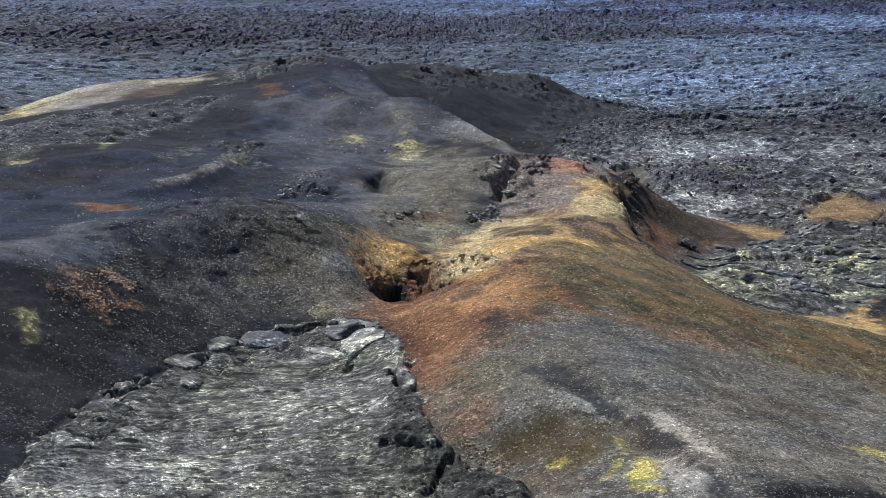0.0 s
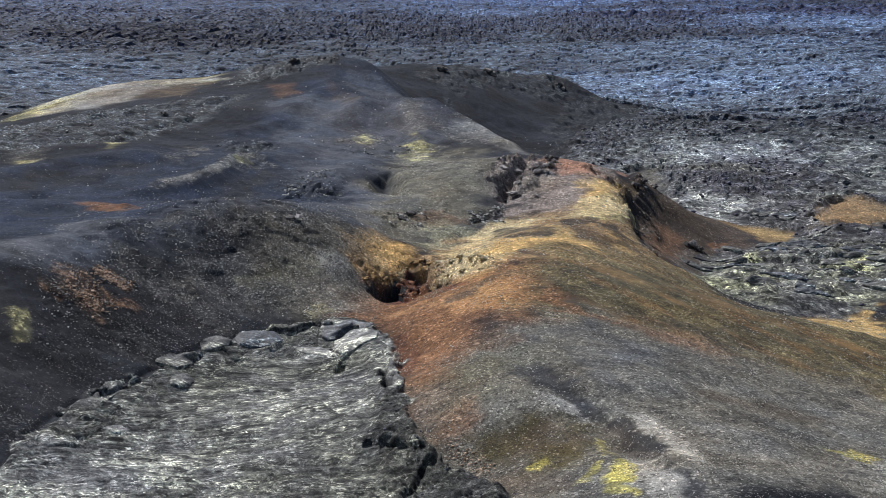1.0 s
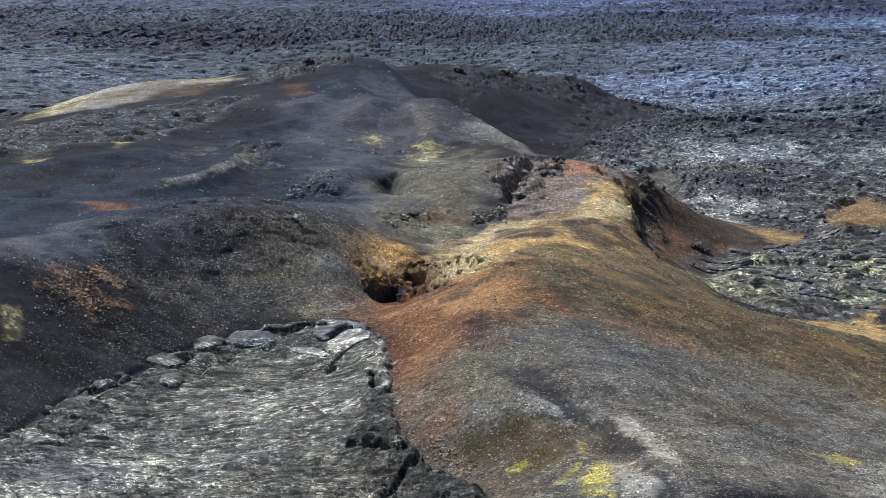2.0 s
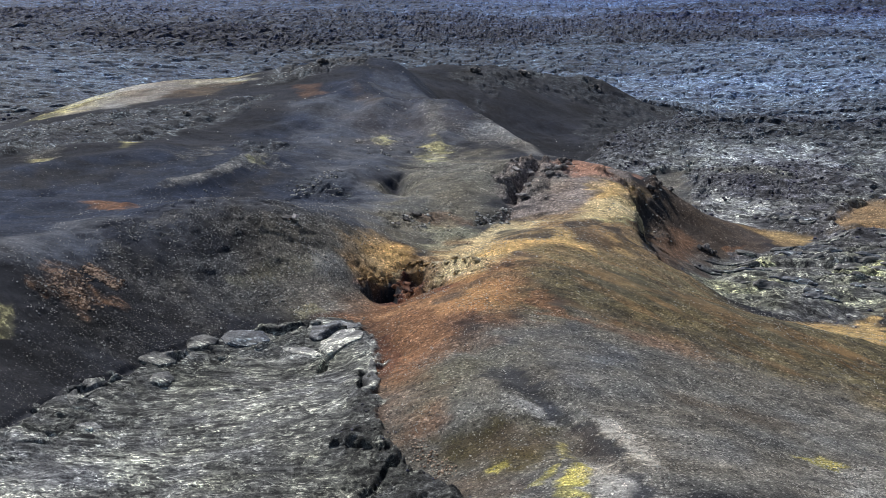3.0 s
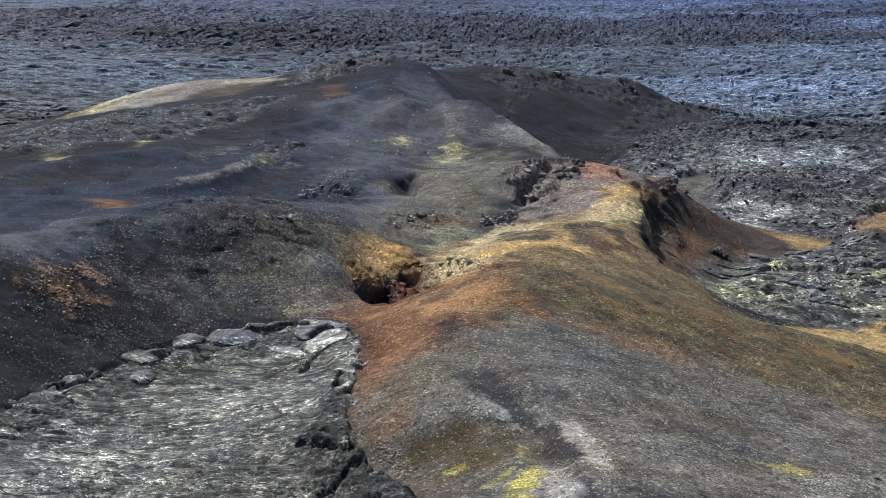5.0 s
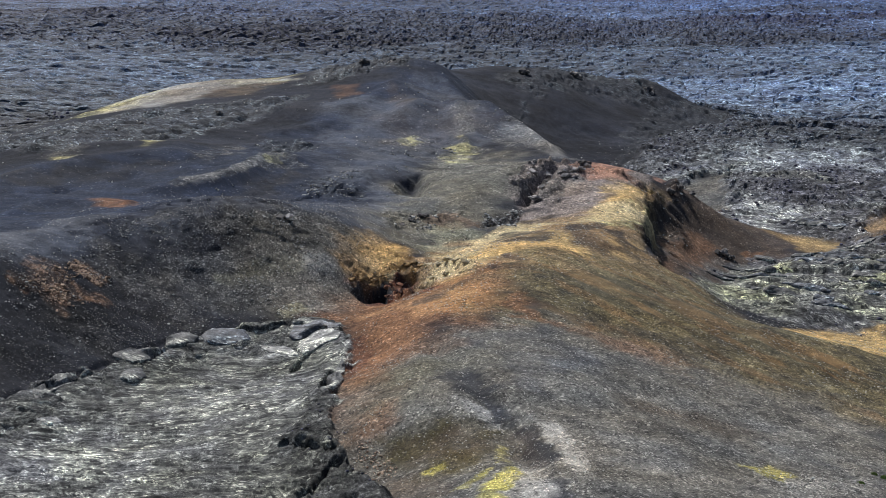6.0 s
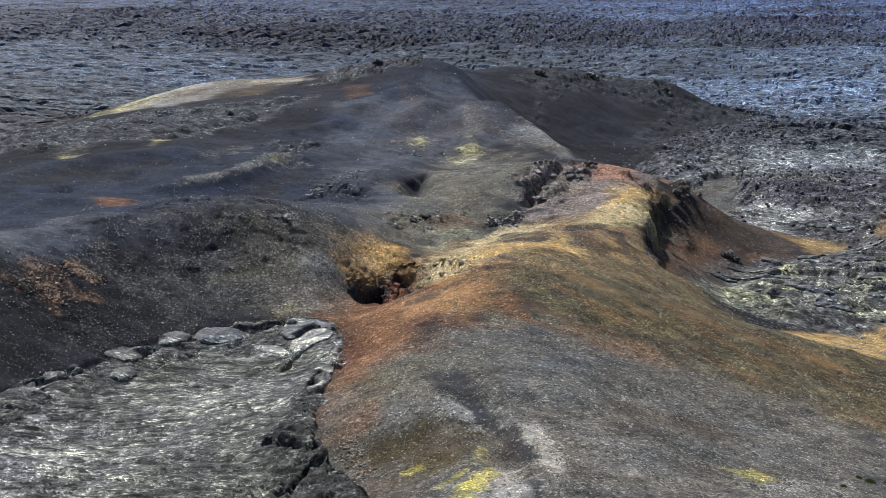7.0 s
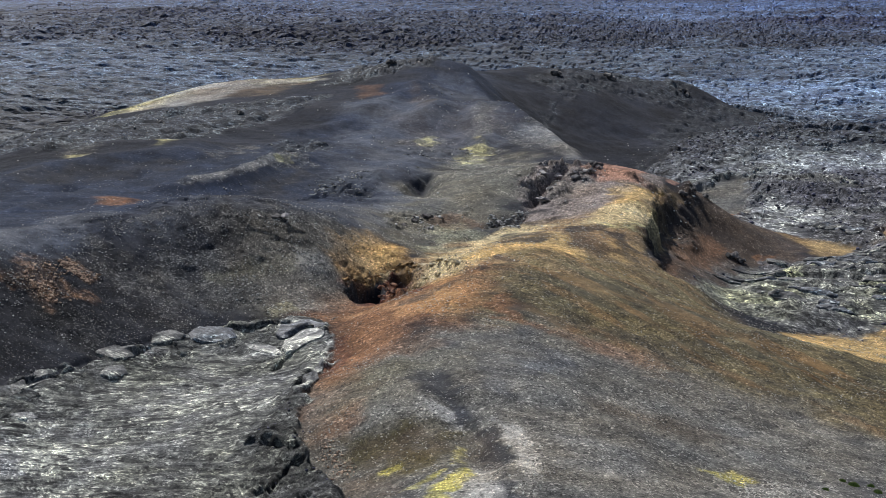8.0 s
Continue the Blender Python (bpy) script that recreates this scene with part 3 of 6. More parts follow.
stain("cinder", (-32.3, 103.8), (-28.2, 105.4), (-23.9, 108.9), (-20.8, 108.8), (-23.7, 105.3), (-27.4, 100.7), strength=0.6)
stain("cinder", (-8.5, 138.3), (-7.4, 150.3), (-3.7, 143.8), (-4.8, 139.0), (-6.4, 141.0), strength=0.5)
stain("slate", (-23.5, 77.9), (-20.3, 82.0), (-19.5, 87.1), (-17.0, 85.0), (-18.0, 80.3), (-18.7, 77.1), (-22.2, 74.6), strength=0.7)
stain("slate", (-11.8, 144.9), (-9.7, 152.2), (-6.6, 152.7), (-4.6, 147.9), (-7.8, 144.3), strength=0.45)
stain("slate", (-7.1, 110.3), (-4.1, 110.6), (-2.9, 106.4), (-3.7, 97.6), (-5.0, 94.9), strength=0.8)
stain("slate", (-16.0, 84.6), (-13.5, 88.5), (-8.0, 92.5), (-5.2, 93.6), (-5.6, 91.0), (-9.0, 88.2), (-14.0, 85.0), soft=1.2, strength=0.35)
stain("slate", (-8.6, 93.0), (-7.4, 104.0), (-4.4, 104.0), (-3.6, 95.5), (-4.6, 93.6), (-6.4, 93.4), soft=1.2, strength=0.6)
stain("brown", (-11.7, 146.0), (-10.4, 143.8), (-8.0, 137.5), (-8.7, 135.5), (-10.4, 140.0), soft=1.4, strength=0.3)
stain("brown", (-10.2, 133.2), (-6.7, 138.8), (-3.4, 139.3), (-0.9, 137.8), (1.2, 133.6), (-1.8, 130.8), (-5.1, 128.0), (-8.3, 125.3), soft=1.3, strength=0.2)
stain("basalt", (-20.8, 71.0), (-18.4, 74.6), (-16.8, 74.4), (-14.5, 74.1), (-12.8, 75.9), (-12.6, 72.9), (-14.2, 70.2), (-14.8, 64.4), (-17.1, 61.1), strength=0.5)
stain("pale", (-16.6, 83.6), (-14.2, 86.2), (-9.2, 88.7), (-6.2, 91.8), (-5.3, 89.6), (-9.7, 86.3), (-14.8, 83.5), strength=0.35)
stain("pale", (-15.9, 82.1), (-11.1, 85.8), (-6.5, 87.6), (-5.1, 86.2), (-7.8, 81.1), (-10.9, 78.2), (-13.5, 77.3), strength=0.28)
stain("pale", (-14.4, 80.7), (-12.8, 83.7), (-11.7, 83.5), (-10.9, 80.6), (-13.4, 78.5), strength=0.35)
stain("pale", (-7.3, 86.9), (-6.0, 88.2), (-5.1, 87.6), (-5.5, 85.0), (-4.3, 83.1), (-6.7, 81.4), (-7.7, 84.0), strength=0.6)
stain("chalk", (-7.2, 85.8), (-6.4, 87.2), (-5.6, 86.9), (-5.9, 85.6), (-6.6, 85.0), soft=1.0, strength=0.6)
stain("chalk", (-6.3, 82.6), (-5.2, 83.4), (-4.8, 82.6), (-5.8, 81.8), soft=1.0, strength=0.5)
stain("pale", (-11.5, 85.0), (-9.1, 86.5), (-7.5, 86.4), (-8.3, 83.8), (-10.6, 83.2), strength=0.28)
stain("pale", (-16.5, 73.7), (-14.4, 75.5), (-12.7, 75.2), (-13.0, 72.5), (-15.1, 71.6), strength=0.15)
stain("speck", (-18.0, 77.2), (-17.1, 78.2), (-16.5, 77.3), (-15.9, 76.9), (-14.9, 76.9), (-15.8, 75.6), (-15.6, 74.2), (-16.6, 74.6), (-17.2, 75.1), (-18.1, 75.1), strength=0.9)
stain("speck", (-17.0, 79.5), (-16.5, 79.6), (-15.2, 79.2), (-15.4, 78.3), (-16.7, 78.7), strength=0.8)
stain("sulphur", (-19.0, 71.5), (-18.5, 72.5), (-17.7, 70.2), (-18.2, 69.2), strength=0.5)
stain("moor", (-4.9, 94.2), (-4.9, 110.6), (-3.6, 121.9), (-0.0, 124.8), (3.8, 113.7), (2.6, 107.1), (3.2, 102.9), (1.0, 99.3), (-1.5, 92.9), (-3.2, 93.1), strength=0.75, soft=1.3)
stain("lichen", (-2.5, 97.7), (-0.3, 102.4), (1.5, 101.5), (1.5, 97.1), (0.3, 90.9), (-1.8, 94.2), strength=0.8)
stain("pale", (-4.3, 121.8), (-0.5, 125.0), (2.4, 119.7), (1.9, 112.6), (-2.2, 114.9), strength=0.35)
stain("rust", (-2.7, 102.8), (-0.5, 104.7), (1.1, 102.8), (-1.3, 101.2), strength=0.25)
stain("tan", (-0.9, 90.1), (1.5, 97.1), (3.2, 102.9), (7.1, 103.8), (8.9, 116.5), (11.9, 116.7), (11.4, 97.2), (13.9, 94.4), (10.0, 86.6), (4.1, 84.0), (3.4, 77.0), strength=0.9)
stain("pink", (2.7, 113.9), (4.6, 115.3), (7.7, 118.5), (8.9, 111.2), (8.2, 104.0), (5.2, 106.1), (3.3, 103.7), (2.6, 108.0), strength=0.9)
stain("ash", (-1.5, 68.8), (1.2, 71.1), (3.5, 74.4), (5.8, 76.4), (9.8, 78.0), (15.2, 76.9), (22.3, 76.8), (25.1, 73.7), (21.0, 55.1), (1.9, 52.1), (-0.8, 63.8), soft=1.3)
stain("olive", (3.2, 75.2), (3.2, 84.9), (5.7, 88.3), (9.8, 91.3), (11.8, 96.1), (14.8, 95.9), (17.6, 90.2), (25.8, 96.6), (31.7, 96.8), (26.1, 72.5), (17.7, 75.9), (11.2, 77.4), (7.1, 77.1), soft=1.3)
stain("moor", (-0.1, 67.4), (1.5, 70.8), (3.4, 72.1), (5.9, 73.9), (7.3, 69.2), (4.9, 68.2), (3.9, 64.8), (6.3, 61.0), (5.4, 57.9), (2.1, 59.5), (0.4, 63.0), (-0.9, 64.7), strength=0.5, soft=1.3)
stain("lichen", (0.1, 65.5), (1.4, 68.9), (3.7, 68.3), (2.7, 65.3), (1.0, 64.0), strength=0.2)
stain("sand", (-0.2, 89.8), (1.4, 97.6), (3.3, 101.6), (6.8, 102.1), (8.2, 100.3), (5.5, 98.7), (3.1, 92.0), (2.4, 87.5), (1.0, 86.4), strength=0.9)
stain("ochre", (8.5, 110.3), (11.7, 116.2), (12.1, 112.7), (11.0, 105.1), (8.5, 103.9), strength=0.8)
stain("pink", (8.5, 115.8), (12.0, 125.1), (11.7, 116.2), (8.9, 111.5), strength=0.7)
stain("rose", (6.7, 116.4), (9.0, 128.0), (11.4, 128.7), (10.1, 115.8), (7.4, 113.5), strength=0.9)
stain("rose", (12.5, 129.1), (14.7, 132.6), (14.3, 129.3), (12.2, 119.3), strength=0.6)
stain("sulphur", (7.1, 99.8), (8.9, 103.4), (11.5, 108.9), (11.4, 101.8), (9.5, 99.3), strength=0.75)
stain("sand", (6.8, 99.3), (8.2, 103.6), (11.6, 110.1), (11.4, 103.2), (9.2, 99.5), strength=0.7)
stain("ochre", (1.7, 88.9), (3.6, 95.2), (6.8, 96.4), (8.5, 97.0), (7.6, 90.4), (4.8, 88.1), (3.4, 85.9), (3.4, 77.0), (2.8, 77.1), (2.6, 84.4), strength=0.85)
stain("ochre", (7.5, 92.0), (11.2, 98.7), (11.7, 96.5), (9.8, 91.3), strength=0.4)
stain("brown", (6.8, 98.0), (8.5, 96.0), (10.1, 93.5), (9.6, 91.9), (8.0, 92.6), strength=0.7)
stain("basalt", (8.8, 98.5), (10.2, 98.7), (11.7, 93.6), (10.6, 93.6), (9.5, 96.1), soft=0.4, strength=0.75)
stain("basalt", (6.8, 98.5), (8.7, 99.4), (9.2, 98.8), (7.2, 96.3), soft=0.4, strength=0.8)
stain("basalt", (2.6, 95.3), (3.8, 98.5), (6.1, 95.6), (5.9, 92.5), (3.7, 91.9), soft=0.4, strength=0.8)
stain("basalt", (3.5, 87.6), (4.4, 87.5), (5.2, 85.1), (4.2, 86.0), soft=0.4, strength=0.7)
stain("rust", (-3.8, 83.5), (-3.4, 85.2), (-1.9, 84.8), (-0.6, 85.5), (0.6, 85.5), (2.1, 79.3), (0.8, 75.2), (-1.4, 76.2), (-2.8, 78.1), soft=2.0, strength=0.8)
stain("rust", (-3.5, 83.7), (-0.3, 81.0), (1.3, 81.9), (2.5, 85.8), (3.4, 80.8), (3.2, 75.2), (1.9, 75.3), (1.3, 73.4), (0.5, 71.1), (-0.1, 67.4), (-1.0, 67.8), (-2.4, 75.8), soft=2.2, strength=0.75)
stain("ochre", (0.7, 85.9), (2.5, 85.8), (3.1, 82.1), (3.4, 77.0), (1.6, 78.7), strength=0.35)
stain("rust", (-0.9, 64.7), (1.4, 64.4), (1.9, 62.6), (0.3, 62.5), soft=2.0, strength=0.5)
stain("moss", (-0.8, 66.5), (1.6, 70.6), (3.4, 70.2), (2.4, 66.0), (0.6, 64.8), soft=2.0, strength=0.3)
stain("maroon", (-2.5, 77.2), (-1.2, 76.6), (-0.9, 72.1), (-1.2, 69.4), (-2.0, 73.2), strength=0.5)
stain("basalt", (1.1, 75.3), (2.5, 74.7), (3.1, 73.7), (2.1, 72.7), soft=1.6, strength=0.5)
stain("orange", (2.4, 86.4), (3.6, 86.0), (3.8, 79.3), (3.3, 76.4), (0.6, 77.1), (-2.0, 80.5), (-1.5, 82.2), (1.2, 83.2), (2.6, 84.5), strength=0.7)
stain("brown", (2.2, 86.3), (2.6, 84.0), (1.9, 81.9), (0.4, 80.4), (-0.2, 79.2), (0.5, 79.0), (1.7, 80.0), (3.3, 82.5), (3.0, 85.8), soft=0.9, strength=0.8)
stain("rust", (4.4, 78.1), (5.7, 79.2), (7.2, 76.4), (8.8, 75.3), (6.9, 75.5), (5.5, 76.7), strength=0.6)
stain("amber", (-5.6, 90.6), (-5.0, 92.2), (-4.3, 93.4), (-3.2, 92.6), (-2.3, 93.0), (-2.0, 90.4), (-2.7, 89.4), (-2.6, 88.5), (-3.9, 87.5), (-4.6, 88.4), soft=1.2, strength=0.9)
stain("sand", (-2.7, 89.5), (-2.1, 90.3), (-2.2, 89.4), (-2.6, 88.3), soft=0.4, strength=0.8)
stain("pale", (-0.7, 90.0), (0.7, 90.1), (2.3, 87.7), (2.6, 84.7), (1.0, 86.2), (-0.4, 88.7), strength=0.9)
stain("sand", (-0.5, 89.3), (0.6, 90.6), (2.3, 88.0), (2.7, 85.0), (1.2, 85.6), (-0.2, 88.0), soft=0.8, strength=0.85)
stain("maroon", (-4.2, 86.5), (-3.6, 87.8), (-2.3, 88.6), (-2.1, 90.0), (-1.0, 90.1), (-0.7, 88.6), (0.4, 86.6), (0.5, 83.9), (-0.8, 85.9), (-1.9, 85.4), (-2.9, 84.8), soft=0.4, strength=0.9)
stain("rust", (-2.3, 88.3), (-1.4, 88.5), (-0.8, 86.5), (-1.8, 85.8), soft=0.4, strength=0.7)
# the dark of the three cave mouths, painted into the ground colour
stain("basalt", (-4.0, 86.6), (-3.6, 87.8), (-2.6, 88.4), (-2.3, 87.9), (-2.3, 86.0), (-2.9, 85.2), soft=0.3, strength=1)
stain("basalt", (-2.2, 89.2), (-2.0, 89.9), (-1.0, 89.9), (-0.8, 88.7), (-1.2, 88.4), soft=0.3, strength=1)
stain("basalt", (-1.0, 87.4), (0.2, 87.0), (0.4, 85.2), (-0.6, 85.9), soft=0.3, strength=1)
stain("slate", (3.9, 72.9), (7.2, 75.6), (9.7, 71.6), (7.3, 65.1), (5.4, 67.4), strength=0.35)
stain("pale", (10.2, 60.9), (12.7, 60.1), (15.6, 57.8), (13.4, 55.7), (10.5, 57.7), strength=0.35)
stain("pale", (-9.3, 126.1), (-7.6, 130.1), (-5.2, 128.9), (-7.1, 126.1), strength=0.5)
stain("sulphur", (-8.3, 128.3), (-7.1, 129.9), (-6.2, 128.1), (-7.6, 126.5), strength=0.7)
stain("pale", (-5.0, 139.0), (-3.4, 139.3), (-2.7, 130.7), (-2.8, 127.5), (-3.8, 130.7), strength=0.35)
stain("sulphur", (-4.1, 125.0), (-3.0, 129.3), (-1.7, 127.0), (-2.1, 124.4), (-3.6, 121.9), strength=0.5)
stain("pale", (-1.0, 132.9), (0.7, 134.5), (4.1, 129.4), (5.2, 121.5), (3.0, 125.4), (0.1, 129.3), strength=0.55)
stain("pale", (-6.3, 122.7), (-4.0, 125.6), (-0.2, 127.3), (-1.3, 125.2), (-5.3, 121.6), strength=0.4)
stain("pale", (-20.9, 112.6), (-18.1, 117.9), (-17.0, 113.9), (-18.5, 110.8), (-21.8, 111.2), strength=0.5)
stain("sulphur", (-25.2, 117.2), (-24.2, 117.9), (-23.1, 113.8), (-23.9, 113.1), strength=0.7)
stain("pale", (-32.4, 116.5), (-28.7, 112.8), (-27.1, 109.2), (-28.6, 107.6), strength=0.5)
stain("sulphur", (-29.2, 110.1), (-28.1, 110.3), (-27.3, 108.4), (-28.2, 107.8), strength=0.5)
stain("pale", (-19.0, 102.6), (-18.6, 104.6), (-16.7, 106.7), (-15.8, 109.2), (-15.3, 112.1), (-14.7, 111.2), (-15.4, 108.3), (-16.6, 105.9), (-18.2, 103.2), strength=0.9)
stain("pale", (-15.6, 111.0), (-15.3, 114.1), (-13.9, 115.2), (-13.1, 113.1), (-14.6, 110.6), strength=0.6)
stain("sulphur", (-14.9, 112.3), (-14.1, 114.1), (-13.9, 112.1), (-14.6, 110.8), strength=0.5)
stain("rust", (-22.3, 97.1), (-20.4, 98.7), (-17.0, 89.6), (-19.1, 91.3), strength=0.55)
stain("rust", (-17.0, 147.4), (-14.8, 147.7), (-13.9, 143.4), (-15.2, 141.0), strength=0.2)
stain("umber", (12.0, 101.6), (13.8, 118.7), (17.1, 124.6), (20.5, 124.4), (23.6, 125.1), (18.5, 115.2), (14.9, 97.7), (13.5, 95.9), (12.2, 97.4))
stain("umber", (11.5, 109.5), (15.1, 126.6), (16.1, 122.7), (19.1, 122.3), (24.6, 126.4), (22.6, 117.2), (16.3, 102.2), (13.9, 95.1), (11.9, 96.8))
# shade of the scarp's steep wall, painted as a dark strip below its rim
stain("basalt", (11.6, 113.0), (12.7, 115.0), (13.9, 118.5), (14.6, 118.0), (12.6, 112.0), (12.1, 104.0), (12.4, 97.8), (11.8, 98.0), (11.6, 104.0), soft=0.4, strength=0.75)
stain("cinder", (14.6, 116.5), (20.3, 122.1), (19.7, 115.5), (15.0, 103.7), strength=0.4)
stain("rust", (13.2, 106.0), (14.6, 116.0), (15.8, 115.0), (14.0, 103.0), strength=0.3)
stain("pale", (14.2, 105.0), (15.2, 110.0), (16.6, 113.6), (16.2, 110.0), (14.8, 104.0), strength=0.45)
stain("rust", (12.0, 102.6), (14.5, 115.7), (16.1, 114.8), (12.6, 98.4), strength=0.2)
stain("ochre", (21.6, 122.6), (24.6, 126.6), (26.7, 121.7), (22.7, 117.5), strength=0.35)
stain("rust", (18.1, 115.0), (19.8, 116.7), (19.2, 114.8), (18.2, 114.2), strength=0.5)
stain("slate", (15.0, 133.1), (16.9, 134.5), (15.7, 125.7), (14.7, 128.2), strength=0.8)
stain("tan", (11.8, 126.0), (13.0, 132.0), (16.2, 133.5), (17.2, 129.0), (15.8, 124.5), strength=0.5)
stain("ash", (9.5, 128.0), (11.5, 139.0), (15.0, 149.0), (18.4, 151.5), (18.2, 139.0), (17.0, 127.0), strength=0.7)
stain("rust", (13.2, 126.2), (16.6, 134.0), (16.9, 130.9), (15.0, 125.3))
stain("ochre", (20.8, 123.0), (23.5, 124.2), (26.0, 122.8), (24.2, 120.3), (21.7, 119.4), strength=0.25)
stain("tan", (27.0, 125.0), (28.5, 131.0), (32.4, 137.0), (37.0, 129.0), (33.0, 121.5), (30.2, 120.6), (28.0, 121.0), (26.8, 123.5))
stain("ochre", (20.3, 94.6), (23.6, 97.3), (26.6, 101.4), (24.0, 86.6), (21.2, 85.3))
stain("tan", (-36.0, 140.5), (-37.0, 156.0), (-30.0, 170.0), (-24.5, 157.5), (-22.3, 146.7), (-28.5, 142.4), strength=0.2)
stain("sulphur", (-38.3, 139.9), (-39.8, 156.0), (-40.5, 172.0), (-33.0, 163.0), (-33.5, 150.0), (-33.0, 141.5), strength=0.8)
stain("pale", (-30.0, 150.0), (-32.0, 158.0), (-25.0, 157.0), (-24.0, 150.0), strength=0.5)
stain("sulphur", (10.8, 157.2), (12.7, 168.4), (12.4, 157.7), (10.7, 153.6))
stain("sulphur", (26.2, 114.3), (29.0, 115.4), (28.3, 111.2), (26.2, 111.6))
stain("chalk", (9.8, 61.5), (12.7, 60.1), (15.6, 57.8), (13.4, 55.7), (10.5, 57.7), soft=1.0, strength=0.2)
stain("chalk", (-7.0, 86.9), (-5.8, 88.2), (-5.0, 87.7), (-5.4, 85.1), (-4.0, 82.9), (-6.7, 81.2), (-7.3, 84.2), soft=1.0, strength=0.2)
stain("chalk", (-0.8, 133.3), (0.7, 135.1), (4.1, 130.1), (5.3, 121.6), (3.1, 126.6), (0.5, 130.2), soft=1.0, strength=0.28)
stain("chalk", (-4.9, 139.0), (-3.4, 139.3), (-2.7, 131.4), (-3.1, 128.0), (-3.9, 131.4), soft=1.0, strength=0.12)
stain("sulphur", (-3.9, 121.2), (-3.3, 127.4), (-1.8, 126.3), (-1.8, 121.6), (-3.0, 119.6), strength=0.85)
stain("chalk", (-3.6, 122.0), (-3.2, 126.0), (-2.2, 125.0), (-2.4, 121.4), soft=1.0, strength=0.4)
stain("chalk", (-36.1, 138.2), (-35.9, 150.4), (-34.5, 163.5), (-26.6, 156.6), (-28.1, 147.2), (-31.8, 139.9), soft=1.0, strength=0.55)
stain("chalk", (-18.8, 104.1), (-16.8, 106.5), (-15.7, 109.0), (-15.3, 111.3), (-14.9, 110.9), (-15.6, 108.3), (-16.6, 105.9), (-18.2, 103.3), soft=1.0, strength=0.4)
stain("chalk", (4.0, 109.5), (4.7, 112.0), (6.6, 114.3), (7.7, 114.1), (6.6, 110.1), (4.8, 108.4), soft=1.0, strength=0.3)
stain("ochre", (-5.0, 90.3), (-4.2, 93.4), (-2.3, 92.8), (-2.4, 90.5), (-3.6, 89.2), (-4.3, 89.6), soft=1.0, strength=0.3)
# the near nose: olive-brown bowl with painted shade, dark gully between pale streaks, sulphur runs
stain("moss", (0.9, 62.4), (2.9, 62.8), (5.2, 62.3), (6.2, 60.4), (6.0, 58.2), (4.3, 58.5), (2.2, 60.6), soft=0.9, strength=0.95)
stain("umber", (2.4, 61.6), (4.6, 61.8), (5.6, 60.2), (5.2, 59.0), (3.4, 60.0), soft=1.4, strength=0.6)
stain("umber", (2.1, 59.6), (4.4, 57.6), (5.7, 54.2), (3.3, 55.4), soft=1.0, strength=0.5)
stain("gully", (3.6, 69.0), (5.0, 67.0), (6.5, 63.6), (7.5, 61.8), (8.6, 58.5), (9.2, 54.7), (9.5, 52.0), (8.6, 52.0), (8.2, 56.9), (7.1, 60.8), (5.7, 63.2), (4.5, 64.7), (3.5, 66.6), soft=0.8, strength=1.0)
stain("brown", (6.6, 61.6), (7.6, 61.2), (8.4, 57.6), (7.8, 57.4), (7.0, 59.8), soft=1.0, strength=0.3)
stain("pale", (7.3, 62.9), (8.5, 61.9), (9.6, 59.1), (10.3, 54.7), (10.4, 52.0), (9.5, 52.0), (9.2, 56.7), (8.4, 60.3), soft=0.8, strength=0.95)
stain("chalk", (7.4, 62.7), (8.5, 61.7), (9.6, 58.8), (10.0, 55.5), (9.4, 56.5), (8.5, 60.2), soft=0.8, strength=0.9)
stain("pale", (4.0, 64.6), (5.3, 63.8), (6.2, 62.8), (6.6, 61.8), (5.8, 61.9), (4.7, 62.9), soft=0.8, strength=0.9)
stain("chalk", (4.3, 64.3), (5.3, 63.6), (6.1, 62.7), (5.8, 62.2), (4.8, 63.0), soft=0.7, strength=0.85)
stain("pale", (6.5, 54.4), (7.6, 58.2), (8.7, 54.7), (9.1, 52.0), (7.3, 52.0), soft=0.8, strength=0.9)
stain("chalk", (7.5, 56.2), (7.9, 57.4), (8.7, 54.6), (9.0, 52.4), (7.8, 52.6), soft=0.8, strength=0.85)
stain("pale", (11.8, 69.9), (14.4, 71.0), (14.8, 69.5), (13.0, 67.5), (11.3, 67.3), soft=1.4, strength=0.5)
stain("pale", (16.2, 68.9), (20.0, 74.0), (20.6, 72.4), (17.4, 68.5), soft=1.4, strength=0.5)
stain("brown", (12.0, 66.5), (14.6, 68.8), (17.0, 67.6), (15.0, 65.2), soft=1.8, strength=0.35)
stain("pale", (16.6, 61.9), (20.3, 64.2), (20.0, 57.5), (16.5, 56.5), soft=1.2, strength=0.75)
stain("brimstone", (6.5, 54.7), (6.7, 56.6), (7.4, 57.9), (7.7, 55.5), (7.2, 54.4), strength=0.75)
stain("brimstone", (5.3, 55.0), (6.0, 56.9), (6.6, 58.4), (6.4, 57.0), (5.8, 55.2), strength=0.6)
stain("brimstone", (6.3, 58.6), (6.4, 60.6), (6.8, 60.4), (6.8, 58.4), strength=0.35)
stain("brimstone", (3.6, 58.7), (4.4, 59.3), (4.8, 58.8), (4.2, 58.1), strength=0.6)
stain("brimstone", (6.2, 53.7), (6.7, 54.5), (7.5, 53.8), (7.4, 53.0), strength=0.6)
stain("brimstone", (15.7, 61.8), (16.6, 62.9), (17.7, 61.9), (17.0, 61.0), strength=0.55)
stain("rust", (8.5, 75.2), (11.1, 74.3), (13.9, 74.0), (13.8, 75.7), (11.1, 76.6), (9.3, 77.0), soft=1.4, strength=0.45)
